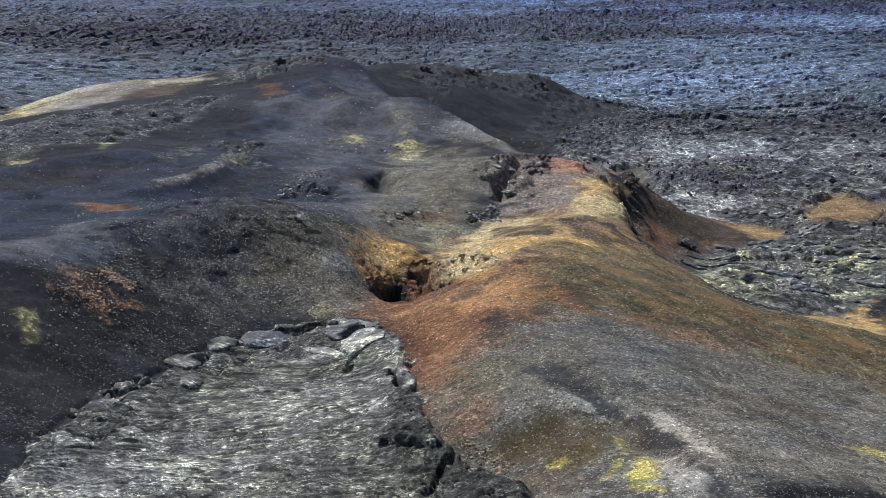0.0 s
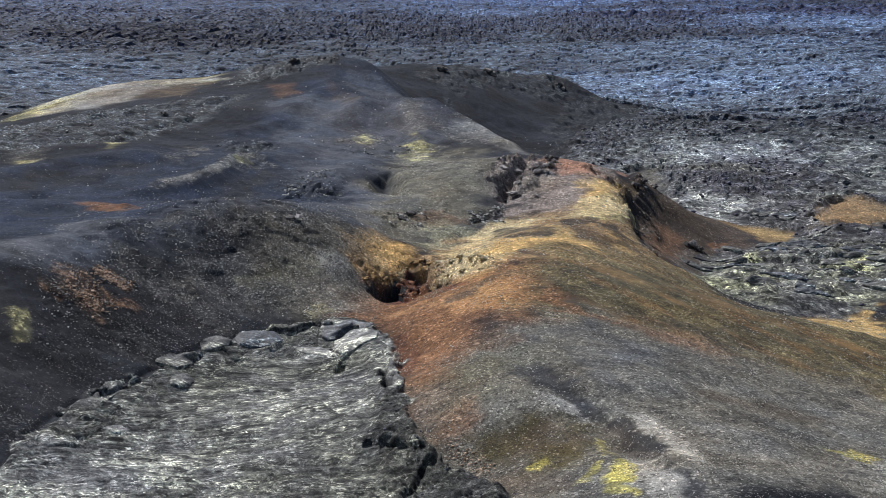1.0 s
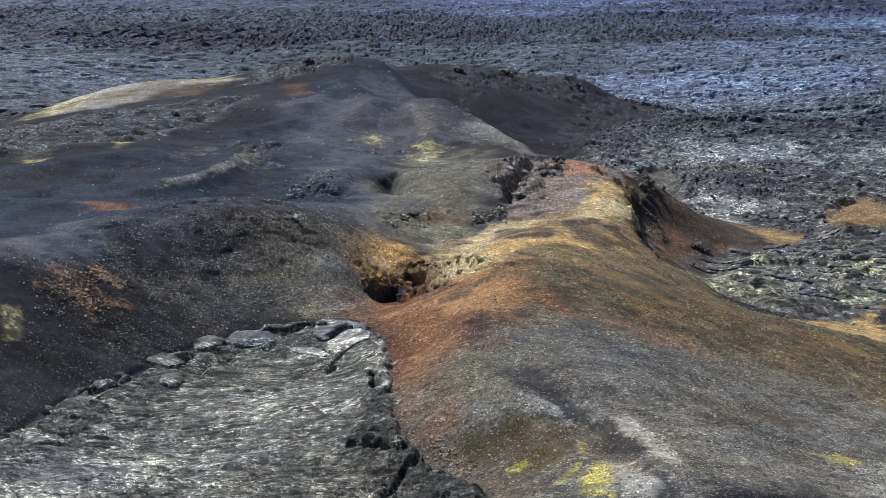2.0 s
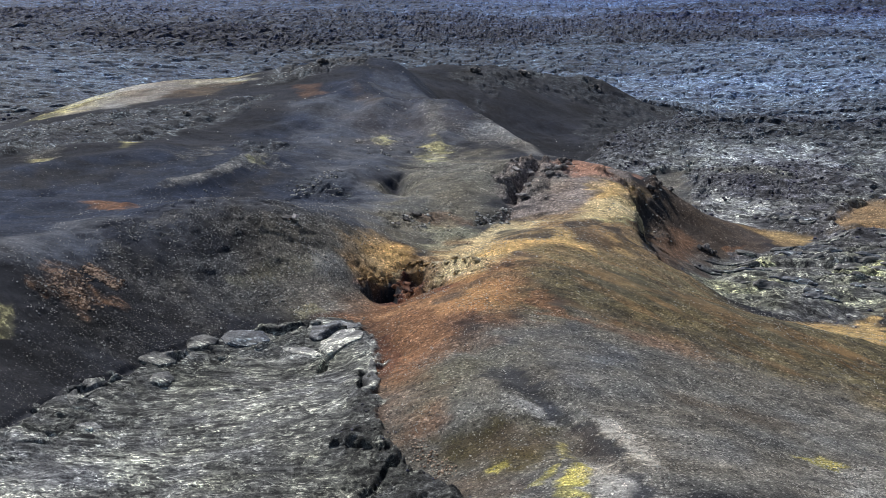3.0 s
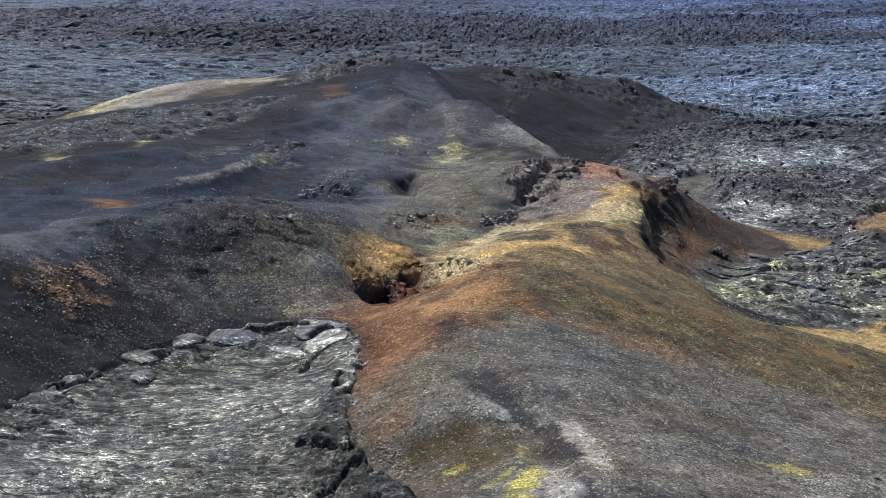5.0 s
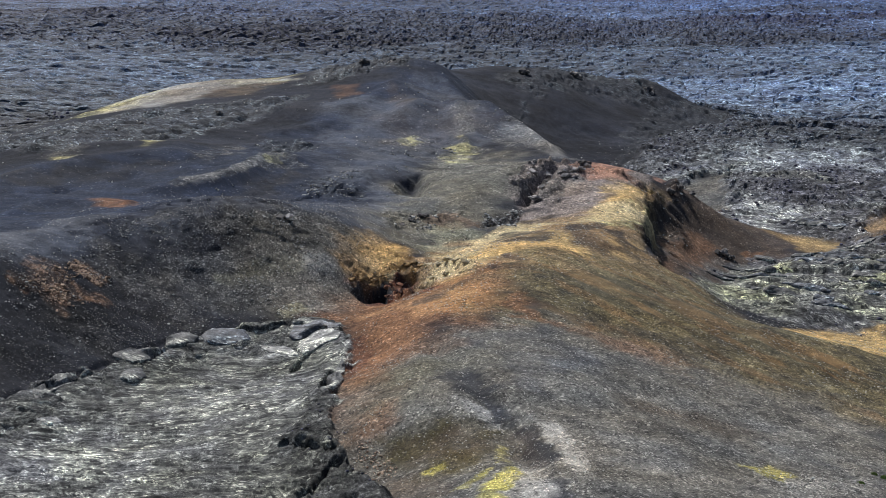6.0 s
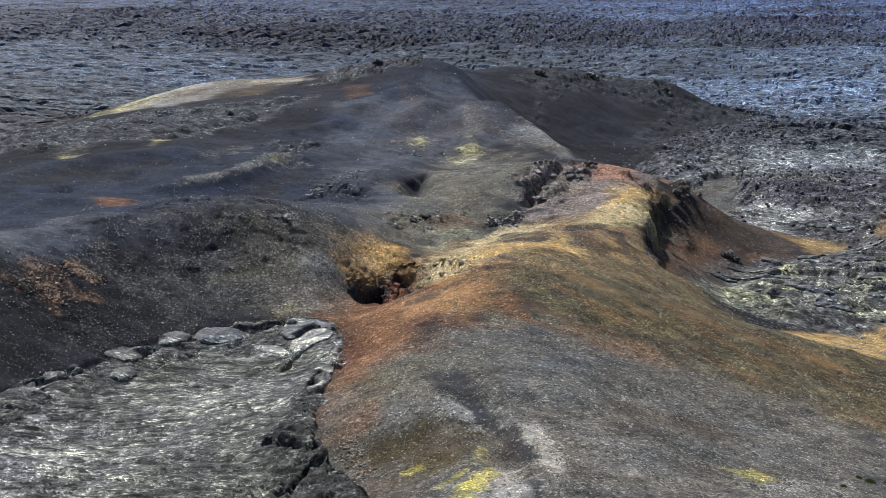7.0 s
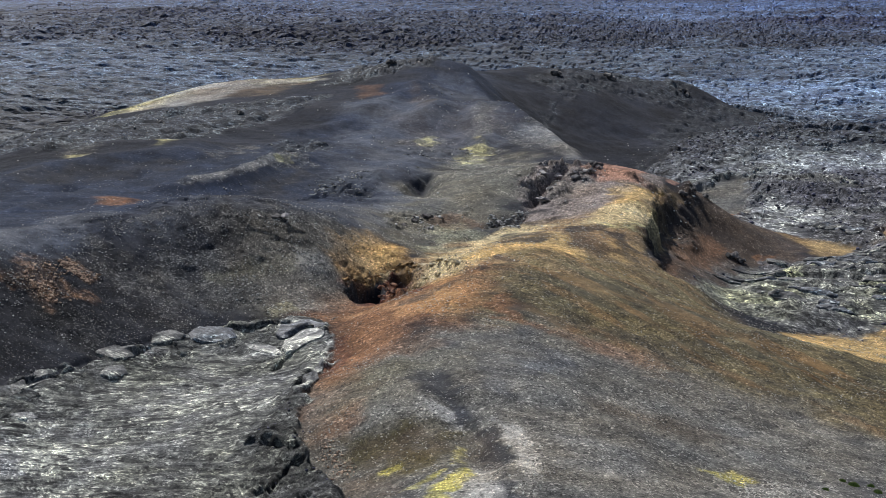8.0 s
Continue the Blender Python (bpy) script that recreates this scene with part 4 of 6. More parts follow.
stain("lichen", (-10.4, 83.2), (-9.3, 84.7), (-7.5, 86.4), (-6.0, 87.7), (-6.3, 85.7), (-7.8, 84.1), (-9.4, 83.0), soft=1.2, strength=0.5)
stain("ash", (-9.2, 82.5), (-9.4, 88.0), (-6.6, 91.0), (-5.0, 91.4), (-4.4, 87.4), (-4.8, 83.4), (-7.0, 81.4), soft=1.4, strength=0.6)
stain("chalk", (-6.8, 86.7), (-5.7, 88.3), (-5.2, 87.9), (-6.3, 85.8), soft=1.0, strength=0.5)
stain("lichen", (-7.1, 81.6), (-6.2, 82.7), (-5.5, 82.1), (-6.4, 81.2), soft=1.0, strength=0.75)
stain("pale", (-40.0, 150.0), (-38.5, 155.5), (-34.0, 158.0), (-33.0, 153.5), (-37.0, 149.0), strength=0.9)
stain("chalk", (-40.5, 149.0), (-38.5, 156.5), (-33.0, 158.5), (-32.0, 154.0), (-36.0, 150.0), soft=1.0, strength=0.7)
stain("sulphur", (-40.5, 150.0), (-38.5, 155.5), (-34.5, 157.0), (-35.0, 153.5), (-38.0, 150.0), strength=0.6)
stain("sulphur", (-32.0, 157.0), (-24.0, 160.0), (-22.5, 155.0), (-27.0, 152.5), strength=0.5)
stain("chalk", (-31.0, 156.0), (-24.0, 159.0), (-22.5, 155.5), (-27.0, 154.0), soft=0.8, strength=0.5)
stain("brown", (-33.0, 145.0), (-33.0, 155.0), (-27.0, 157.5), (-27.5, 148.0), soft=1.4, strength=0.45)


def pigment_of(x, y):
    """The colour of the loose ground, and how thickly pale stones lie on it."""
    dark = np.array((0.016, 0.0175, 0.024))
    colour = dark * (1 + 0.40 * fractal(x, y, 5.0, 4, 61))[:, None]
    grit = np.clip(0.20 + 0.25 * fractal(x, y, 2.4, 4, 62), 0, 1) * smooth(112, 96, y)
    for n, (name, corners, soft, strength) in enumerate(STAINS):
        turned = corners[1:] + corners[:1]
        around_it = sum(math.hypot(bx - ax, by - ay) for (ax, ay), (bx, by) in zip(corners, turned))
        broad = abs(sum(ax * by - bx * ay for (ax, ay), (bx, by) in zip(corners, turned))) / around_it
        cover = within(x, y, corners, soft * min(1.5, 0.5 * broad), min(1.3, 0.5 * broad), 70 + n)
        near = np.nonzero(cover > 0)[0]
        if len(near):
            u, v = x[near], y[near]
            if name in SPECKLED:
                patch = 0.30 + 0.9 * smooth(-0.2, 0.6, fractal(u, v, 0.9, 4, 120 + n, 0.8))
            elif name == "olive":
                along, across = 0.86 * u - 0.5 * v, 0.5 * u + 0.86 * v
                patch = 0.9 + 0.4 * fractal(u, v, 1.3, 4, 120 + n, 0.65)
                run = smooth(0.1, 0.7, fractal(0.22 * along, across, 1.1, 4, 180, 0.65))
                colour[near] += (0.6 * run * cover[near])[:, None] * (np.array((0.225, 0.138, 0.060)) - colour[near])
                patch *= 1 - 0.75 * run
                dry = smooth(0.15, 0.6, fractal(0.2 * along, across, 0.8, 4, 181, 0.65))
                colour[near] += (0.45 * dry * cover[near])[:, None] * (np.array((0.060, 0.050, 0.034)) - colour[near])
                patch *= 1 - 0.45 * dry
            elif name in ("basalt", "maroon", "dune"):
                patch = 0.95 + 0.25 * fractal(u, v, 1.3, 4, 120 + n, 0.65)
            else:
                patch = 1.05 + 0.35 * fractal(u, v, 1.3, 4, 120 + n, 0.7)
            cover[near] = np.clip(cover[near] * patch * strength, 0, min(1.0, strength + 0.1))
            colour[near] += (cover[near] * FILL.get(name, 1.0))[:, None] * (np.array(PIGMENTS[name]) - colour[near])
            grit[near] += cover[near] * (GRITTY.get(name, 0.2) - grit[near])
    colour *= (1 + 0.16 * fractal(x, y, 1.7, 5, 64, 0.7))[:, None] * (1 + 0.06 * fractal(x, y, 3.0, 3, 65)[:, None] * np.array((1.0, 0.2, -1.0)))
    return np.clip(colour, 0.008, 0.8), np.clip(grit, 0, 1)


# ---- materials ----
def nodes_of(name):
    m = bpy.data.materials.new(name)
    m.use_nodes = True
    return m, m.node_tree.nodes, m.node_tree.links, m.node_tree.nodes["Principled BSDF"]


def noise_node(n, l, coord, scale, detail=6.0, rough=0.6):
    t = n.new("ShaderNodeTexNoise")
    t.inputs["Scale"].default_value, t.inputs["Detail"].default_value, t.inputs["Roughness"].default_value = scale, detail, rough
    l.new(coord, t.inputs["Vector"])
    return t.outputs["Fac"]


def ramp(n, l, value, low, high, to_low=0.0, to_high=1.0):
    t = n.new("ShaderNodeMapRange")
    t.interpolation_type = "SMOOTHSTEP"
    for key, v in (("From Min", low), ("From Max", high), ("To Min", to_low), ("To Max", to_high)):
        t.inputs[key].default_value = v
    l.new(value, t.inputs["Value"])
    return t.outputs["Result"]


def sums(n, l, kind, a, b):
    t = n.new("ShaderNodeMath")
    t.operation = kind
    for slot, v in zip(t.inputs, (a, b)):
        if isinstance(v, (int, float)):
            slot.default_value = v
        else:
            l.new(v, slot)
    return t.outputs[0]


def mixed(n, l, fac, a, b, blend="MIX"):
    t = n.new("ShaderNodeMix")
    t.data_type, t.blend_type, t.clamp_factor = "RGBA", blend, True
    for slot, v in ((t.inputs[0], fac), (t.inputs[6], a), (t.inputs[7], b)):
        if isinstance(v, (int, float)):
            slot.default_value = v
        elif isinstance(v, tuple):
            slot.default_value = (*v, 1)
        else:
            l.new(v, slot)
    return t.outputs[2]


def bumped(n, l, bsdf, heights):
    """Stacks of (height, strength, depth in metres)."""
    last = None
    for height, strength, depth in heights:
        b = n.new("ShaderNodeBump")
        b.inputs["Distance"].default_value = depth
        if isinstance(strength, float):
            b.inputs["Strength"].default_value = strength
        else:
            l.new(strength, b.inputs["Strength"])
        l.new(height, b.inputs["Height"])
        if last:
            l.new(last, b.inputs["Normal"])
        last = b.outputs["Normal"]
    l.new(last, bsdf.inputs["Normal"])


def lava_parts(n, l, at, flow):
    """Colour and relief of a silvery lava skin, drawn out into fine ropes along its flow."""
    swirl = n.new("ShaderNodeTexNoise")
    swirl.inputs["Scale"].default_value, swirl.inputs["Detail"].default_value = 0.8, 4.0
    l.new(at, swirl.inputs["Vector"])
    push = n.new("ShaderNodeVectorMath")
    push.operation = "MULTIPLY_ADD"
    push.inputs[1].default_value = (0.7, 0.5, 0.0)
    l.new(swirl.outputs["Color"], push.inputs[0])
    l.new(flow, push.inputs[2])
    drawn_out = []
    for along in (0.50, 0.42):
        t = n.new("ShaderNodeMapping")
        t.inputs["Scale"].default_value = (along, 1.0, 1.0)
        l.new(push.outputs[0], t.inputs["Vector"])
        drawn_out.append(t.outputs["Vector"])
    streak = noise_node(n, l, drawn_out[0], 2.9, 9, 0.75)
    hair = noise_node(n, l, drawn_out[1], 6.2, 6, 0.75)
    patch, broad = noise_node(n, l, at, 0.16, 6, 0.65), noise_node(n, l, at, 0.33, 5, 0.62)
    mottle, fine = noise_node(n, l, at, 0.8, 9, 0.78), noise_node(n, l, at, 10.0, 6, 0.75)
    colour = mixed(n, l, ramp(n, l, streak, 0.38, 0.62), (0.040, 0.041, 0.044), (0.165, 0.167, 0.164))
    silver = sums(n, l, "MULTIPLY", ramp(n, l, hair, 0.52, 0.60), ramp(n, l, mottle, 0.44, 0.58, 0.10, 1.0))
    colour = mixed(n, l, silver, colour, (0.54, 0.54, 0.52))
    colour = mixed(n, l, ramp(n, l, hair, 0.46, 0.38, 0, 0.9), colour, (0.016, 0.016, 0.019))
    rift = sums(n, l, "ABSOLUTE", sums(n, l, "SUBTRACT", noise_node(n, l, drawn_out[0], 0.55, 6, 0.55), 0.5), 0.0)
    colour = mixed(n, l, sums(n, l, "MULTIPLY", ramp(n, l, rift, 0.026, 0.010), ramp(n, l, broad, 0.40, 0.56, 0.0, 0.95)), colour, (0.014, 0.014, 0.016))
    split = sums(n, l, "ABSOLUTE", sums(n, l, "SUBTRACT", noise_node(n, l, drawn_out[0], 1.4, 5, 0.55), 0.5), 0.0)
    colour = mixed(n, l, sums(n, l, "MULTIPLY", ramp(n, l, split, 0.018, 0.006), ramp(n, l, patch, 0.44, 0.58, 0.1, 0.9)), colour, (0.014, 0.014, 0.016))
    colour = mixed(n, l, 0.9, colour, mixed(n, l, ramp(n, l, mottle, 0.38, 0.62), (0.48, 0.48, 0.51), (1.65, 1.65, 1.60)), "MULTIPLY")
    colour = mixed(n, l, 0.9, colour, mixed(n, l, ramp(n, l, patch, 0.36, 0.64), (0.66, 0.66, 0.68), (1.36, 1.36, 1.33)), "MULTIPLY")
    colour = mixed(n, l, 0.9, colour, mixed(n, l, ramp(n, l, broad, 0.40, 0.60), (0.74, 0.74, 0.79), (1.30, 1.30, 1.18)), "MULTIPLY")
    colour = mixed(n, l, 0.8, colour, mixed(n, l, ramp(n, l, fine, 0.36, 0.64), (0.45, 0.45, 0.46), (1.6, 1.6, 1.58)), "MULTIPLY")
    return colour, hair, streak, fine


def ground_material():
    m, n, l, bsdf = nodes_of("cinder and lava ground")
    at = n.new("ShaderNodeTexCoord").outputs["Object"]
    pig, lava = n.new("ShaderNodeAttribute"), n.new("ShaderNodeAttribute")
    pig.attribute_name, lava.attribute_name = "pigment", "lava"
    cover = lava.outputs["Fac"]
    coarse, mid, fine = noise_node(n, l, at, 0.9, 6, 0.65), noise_node(n, l, at, 5.0, 6, 0.7), noise_node(n, l, at, 22.0, 4, 0.7)
    thick = n.new("ShaderNodeAttribute")
    thick.attribute_name = "grit"
    rubbly = ramp(n, l, thick.outputs["Fac"], 0.0, 0.3)
    loose = mixed(n, l, 0.9, pig.outputs["Color"], mixed(n, l, ramp(n, l, coarse, 0.3, 0.7), (0.78, 0.78, 0.79), (1.24, 1.23, 1.21)), "MULTIPLY")
    loose = mixed(n, l, sums(n, l, "MULTIPLY", rubbly, 0.5), loose, mixed(n, l, ramp(n, l, mid, 0.32, 0.68), (0.55, 0.55, 0.56), (1.45, 1.44, 1.42)), "MULTIPLY")
    rubble = noise_node(n, l, at, 2.6, 9, 0.82)
    loose = mixed(n, l, sums(n, l, "ADD", sums(n, l, "MULTIPLY", rubbly, 0.25), 0.38), loose, mixed(n, l, ramp(n, l, rubble, 0.38, 0.62), (0.56, 0.56, 0.57), (1.45, 1.45, 1.43)), "MULTIPLY")
    stones, gravel, cobbles = (n.new("ShaderNodeTexVoronoi") for _ in range(3))
    picks = []
    for t, scale in ((stones, 17.0), (gravel, 38.0), (cobbles, 9.0)):
        t.inputs["Scale"].default_value = scale
        l.new(at, t.inputs["Vector"])
        own = n.new("ShaderNodeSeparateColor")
        l.new(t.outputs["Color"], own.inputs["Color"])
        picks.append(own)
    chips, bits, lumps = picks
    loose = mixed(n, l, sums(n, l, "ADD", sums(n, l, "MULTIPLY", rubbly, 0.38), 0.2), loose, mixed(n, l, bits.outputs[0], (0.35, 0.35, 0.36), (1.7, 1.69, 1.66)), "MULTIPLY")
    loose = mixed(n, l, sums(n, l, "MULTIPLY", rubbly, ramp(n, l, lumps.outputs[1], 0.80, 0.95, 0, 0.6)), loose, (0.016, 0.016, 0.018))
    loose = mixed(n, l, sums(n, l, "ADD", sums(n, l, "MULTIPLY", rubbly, 0.35), 0.12), loose, mixed(n, l, chips.outputs[1], (0.45, 0.45, 0.46), (1.6, 1.59, 1.57)), "MULTIPLY")
    bright = mixed(n, l, 0.22, mixed(n, l, 1.0, loose, (2.7, 2.65, 2.55), "MULTIPLY"), (0.36, 0.355, 0.34))
    for own, share in ((chips, 0.20), (lumps, 0.13)):
        odds = sums(n, l, "ADD", own.outputs[0], sums(n, l, "MULTIPLY", thick.outputs["Fac"], share))
        loose = mixed(n, l, ramp(n, l, odds, 0.985, 1.03), loose, bright)
    course = n.new("ShaderNodeAttribute")
    course.attribute_name = "flow"
    skin, ropes, streak, grit = lava_parts(n, l, at, course.outputs["Vector"])
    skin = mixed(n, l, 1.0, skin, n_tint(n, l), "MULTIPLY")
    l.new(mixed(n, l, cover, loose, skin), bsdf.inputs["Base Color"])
    rough = n.new("ShaderNodeMix")
    rough.inputs[2].default_value = 0.95
    l.new(cover, rough.inputs[0])
    l.new(ramp(n, l, streak, 0.35, 0.7, 0.85, 0.58), rough.inputs[3])
    l.new(rough.outputs[0], bsdf.inputs["Roughness"])
    l.new(sums(n, l, "ADD", sums(n, l, "MULTIPLY", cover, 0.10), 0.10), bsdf.inputs["Specular IOR Level"])
    bare = sums(n, l, "SUBTRACT", 1.0, cover)
    bumped(n, l, bsdf, [(mid, sums(n, l, "MULTIPLY", sums(n, l, "MULTIPLY", bare, ramp(n, l, thick.outputs["Fac"], 0.0, 0.3, 0.35, 0.9)), 1.0), 0.16), (stones.outputs["Distance"], sums(n, l, "MULTIPLY", sums(n, l, "MULTIPLY", bare, rubbly), 0.8), 0.07), (fine, 0.6, 0.04), (ropes, sums(n, l, "MULTIPLY", cover, 0.8), 0.07), (streak, sums(n, l, "MULTIPLY", cover, 0.9), 0.16), (grit, sums(n, l, "MULTIPLY", cover, 0.6), 0.03)])
    return m


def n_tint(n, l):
    """The lava's cast over the plan, distance haze included."""
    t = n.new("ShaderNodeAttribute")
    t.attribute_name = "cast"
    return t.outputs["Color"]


def rock_material(name, dark, light, share=0.3, rough=0.9):
    """Broken rock, each piece its own shade."""
    m, n, l, bsdf = nodes_of(name)
    at = n.new("ShaderNodeTexCoord").outputs["Object"]
    geo, info = n.new("ShaderNodeNewGeometry"), n.new("ShaderNodeObjectInfo")
    pick = sums(n, l, "FRACT", sums(n, l, "ADD", geo.outputs["Random Per Island"], info.outputs["Random"]), 0.0)
    grains, blotch = noise_node(n, l, at, 12.0, 6, 0.7), noise_node(n, l, at, 2.2, 5, 0.6)
    base = mixed(n, l, ramp(n, l, pick, 1 - share - 0.1, 1 - 0.5 * share), dark, light)
    base = mixed(n, l, 0.9, base, mixed(n, l, grains, (0.35, 0.35, 0.35), (1.65, 1.65, 1.65)), "MULTIPLY")
    base = mixed(n, l, 0.7, base, mixed(n, l, blotch, (0.4, 0.4, 0.41), (1.6, 1.6, 1.58)), "MULTIPLY")
    l.new(base, bsdf.inputs["Base Color"])
    bsdf.inputs["Roughness"].default_value = rough
    bumped(n, l, bsdf, [(blotch, 0.6, 0.15), (grains, 0.7, 0.05)])
    return m


def slab_material(name, tint):
    """The same skin on a plate of its own."""
    m, n, l, bsdf = nodes_of(name)
    at = n.new("ShaderNodeTexCoord").outputs["Object"]
    info = n.new("ShaderNodeObjectInfo")
    skin, ropes, streak, grit = lava_parts(n, l, at, at)
    skin = mixed(n, l, 0.12, skin, (0.14, 0.14, 0.14))
    shade = mixed(n, l, info.outputs["Random"], tuple(0.85 * v for v in tint), tuple(1.15 * v for v in tint))
    l.new(mixed(n, l, 1.0, skin, shade, "MULTIPLY"), bsdf.inputs["Base Color"])
    l.new(ramp(n, l, streak, 0.35, 0.7, 0.70, 0.45), bsdf.inputs["Roughness"])
    bsdf.inputs["Specular IOR Level"].default_value = 0.35
    bumped(n, l, bsdf, [(ropes, 0.5, 0.04), (streak, 0.7, 0.10), (grit, 0.5, 0.03)])
    return m


GROUND = ground_material()
SLAB = slab_material("silvery lava skin", (0.72, 0.72, 0.72))
SLAB_PALE = slab_material("pale lava skin", (1.65, 1.65, 1.62))
SLAB_BLUE = slab_material("bluish lava skin", (0.72, 0.79, 0.95))
CINDER = rock_material("loose cinders", (0.095, 0.086, 0.074), (0.42, 0.41, 0.38), 0.7)
SINTER = rock_material("sinter-coated rock", (0.32, 0.255, 0.15), (0.58, 0.50, 0.35), 0.6)
GREYROCK = rock_material("grey crag rock", (0.105, 0.096, 0.095), (0.34, 0.315, 0.31), 0.5)
RUBBLE = rock_material("grey rubble", (0.045, 0.045, 0.047), (0.42, 0.415, 0.40), 0.75)
CLINKER = rock_material("clinker lava", (0.021, 0.020, 0.035), (0.068, 0.066, 0.105), 0.5)
AMBER_ROCK = rock_material("amber-stained rock", (0.10, 0.062, 0.028), (0.36, 0.23, 0.10), 0.6)
RED_ROCK = rock_material("red oxidised rock", (0.060, 0.022, 0.014), (0.24, 0.105, 0.060), 0.5)
TAN_RUBBLE = rock_material("tan rubble", (0.12, 0.07, 0.045), (0.50, 0.36, 0.26), 0.7)
PALE_RUBBLE = rock_material("pale rubble", (0.15, 0.148, 0.135), (0.55, 0.54, 0.50), 0.7)
SPATTER = rock_material("welded spatter", (0.050, 0.045, 0.045), (0.20, 0.18, 0.17), 0.4)


# ---- the ground, one sheet to the horizon ----
def steps(*runs):
    """Grid lines: runs of (start, end, step); a step of 0 widens towards the far end."""
    out = []
    for a, b, step in runs:
        if step:
            out.extend(np.arange(a, b, step))
        else:
            far = np.geomspace(1, 1 + abs(b - a), 36)
            out.extend(a + np.sign(b - a) * (far - 1))
    return np.unique(np.round(out, 3))


XS = steps((-110, -4000, 0), (-110, -45, 0.9), (-45, -20, 0.4), (-20, 4.6, 0.1), (4.6, 28, 0.14), (28, 60, 0.45), (60, 110, 0.9), (110, 4000, 0))
YS = steps((40, -4000, 0), (40, 48, 1.0), (48, 92, 0.085), (92, 132, 0.17), (132, 205, 0.35), (205, 320, 0.65), (320, 460, 1.1), (460, 4500, 0))


RELIEF = []


def lie(x, y):
    """The height of the finished ground."""
    i, j = np.clip(np.searchsorted(XS, x) - 1, 0, len(XS) - 2), np.clip(np.searchsorted(YS, y) - 1, 0, len(YS) - 2)
    a, b = (x - XS[i]) / (XS[i + 1] - XS[i]), (y - YS[j]) / (YS[j + 1] - YS[j])
    h = RELIEF[0]
    return (h[j, i] * (1 - a) + h[j, i + 1] * a) * (1 - b) + (h[j + 1, i] * (1 - a) + h[j + 1, i + 1] * a) * b


def spread(gx, gy):
    """The broad lie of the land over the whole grid, worked out on every third line and run straight between."""
    lines = [np.unique(np.r_[np.arange(0, len(a), 3), len(a) - 1]) for a in (XS, YS)]
    cx, cy = XS[lines[0]], YS[lines[1]]
    h = plate(*(a.ravel() for a in np.meshgrid(cx, cy))).reshape(len(cy), len(cx))
    i, j = np.clip(np.searchsorted(cx, gx, "right") - 1, 0, len(cx) - 2), np.clip(np.searchsorted(cy, gy, "right") - 1, 0, len(cy) - 2)
    a, b = (gx - cx[i]) / (cx[i + 1] - cx[i]), (gy - cy[j]) / (cy[j + 1] - cy[j])
    return (h[j, i] * (1 - a) + h[j, i + 1] * a) * (1 - b) + (h[j + 1, i] * (1 - a) + h[j + 1, i + 1] * a) * b


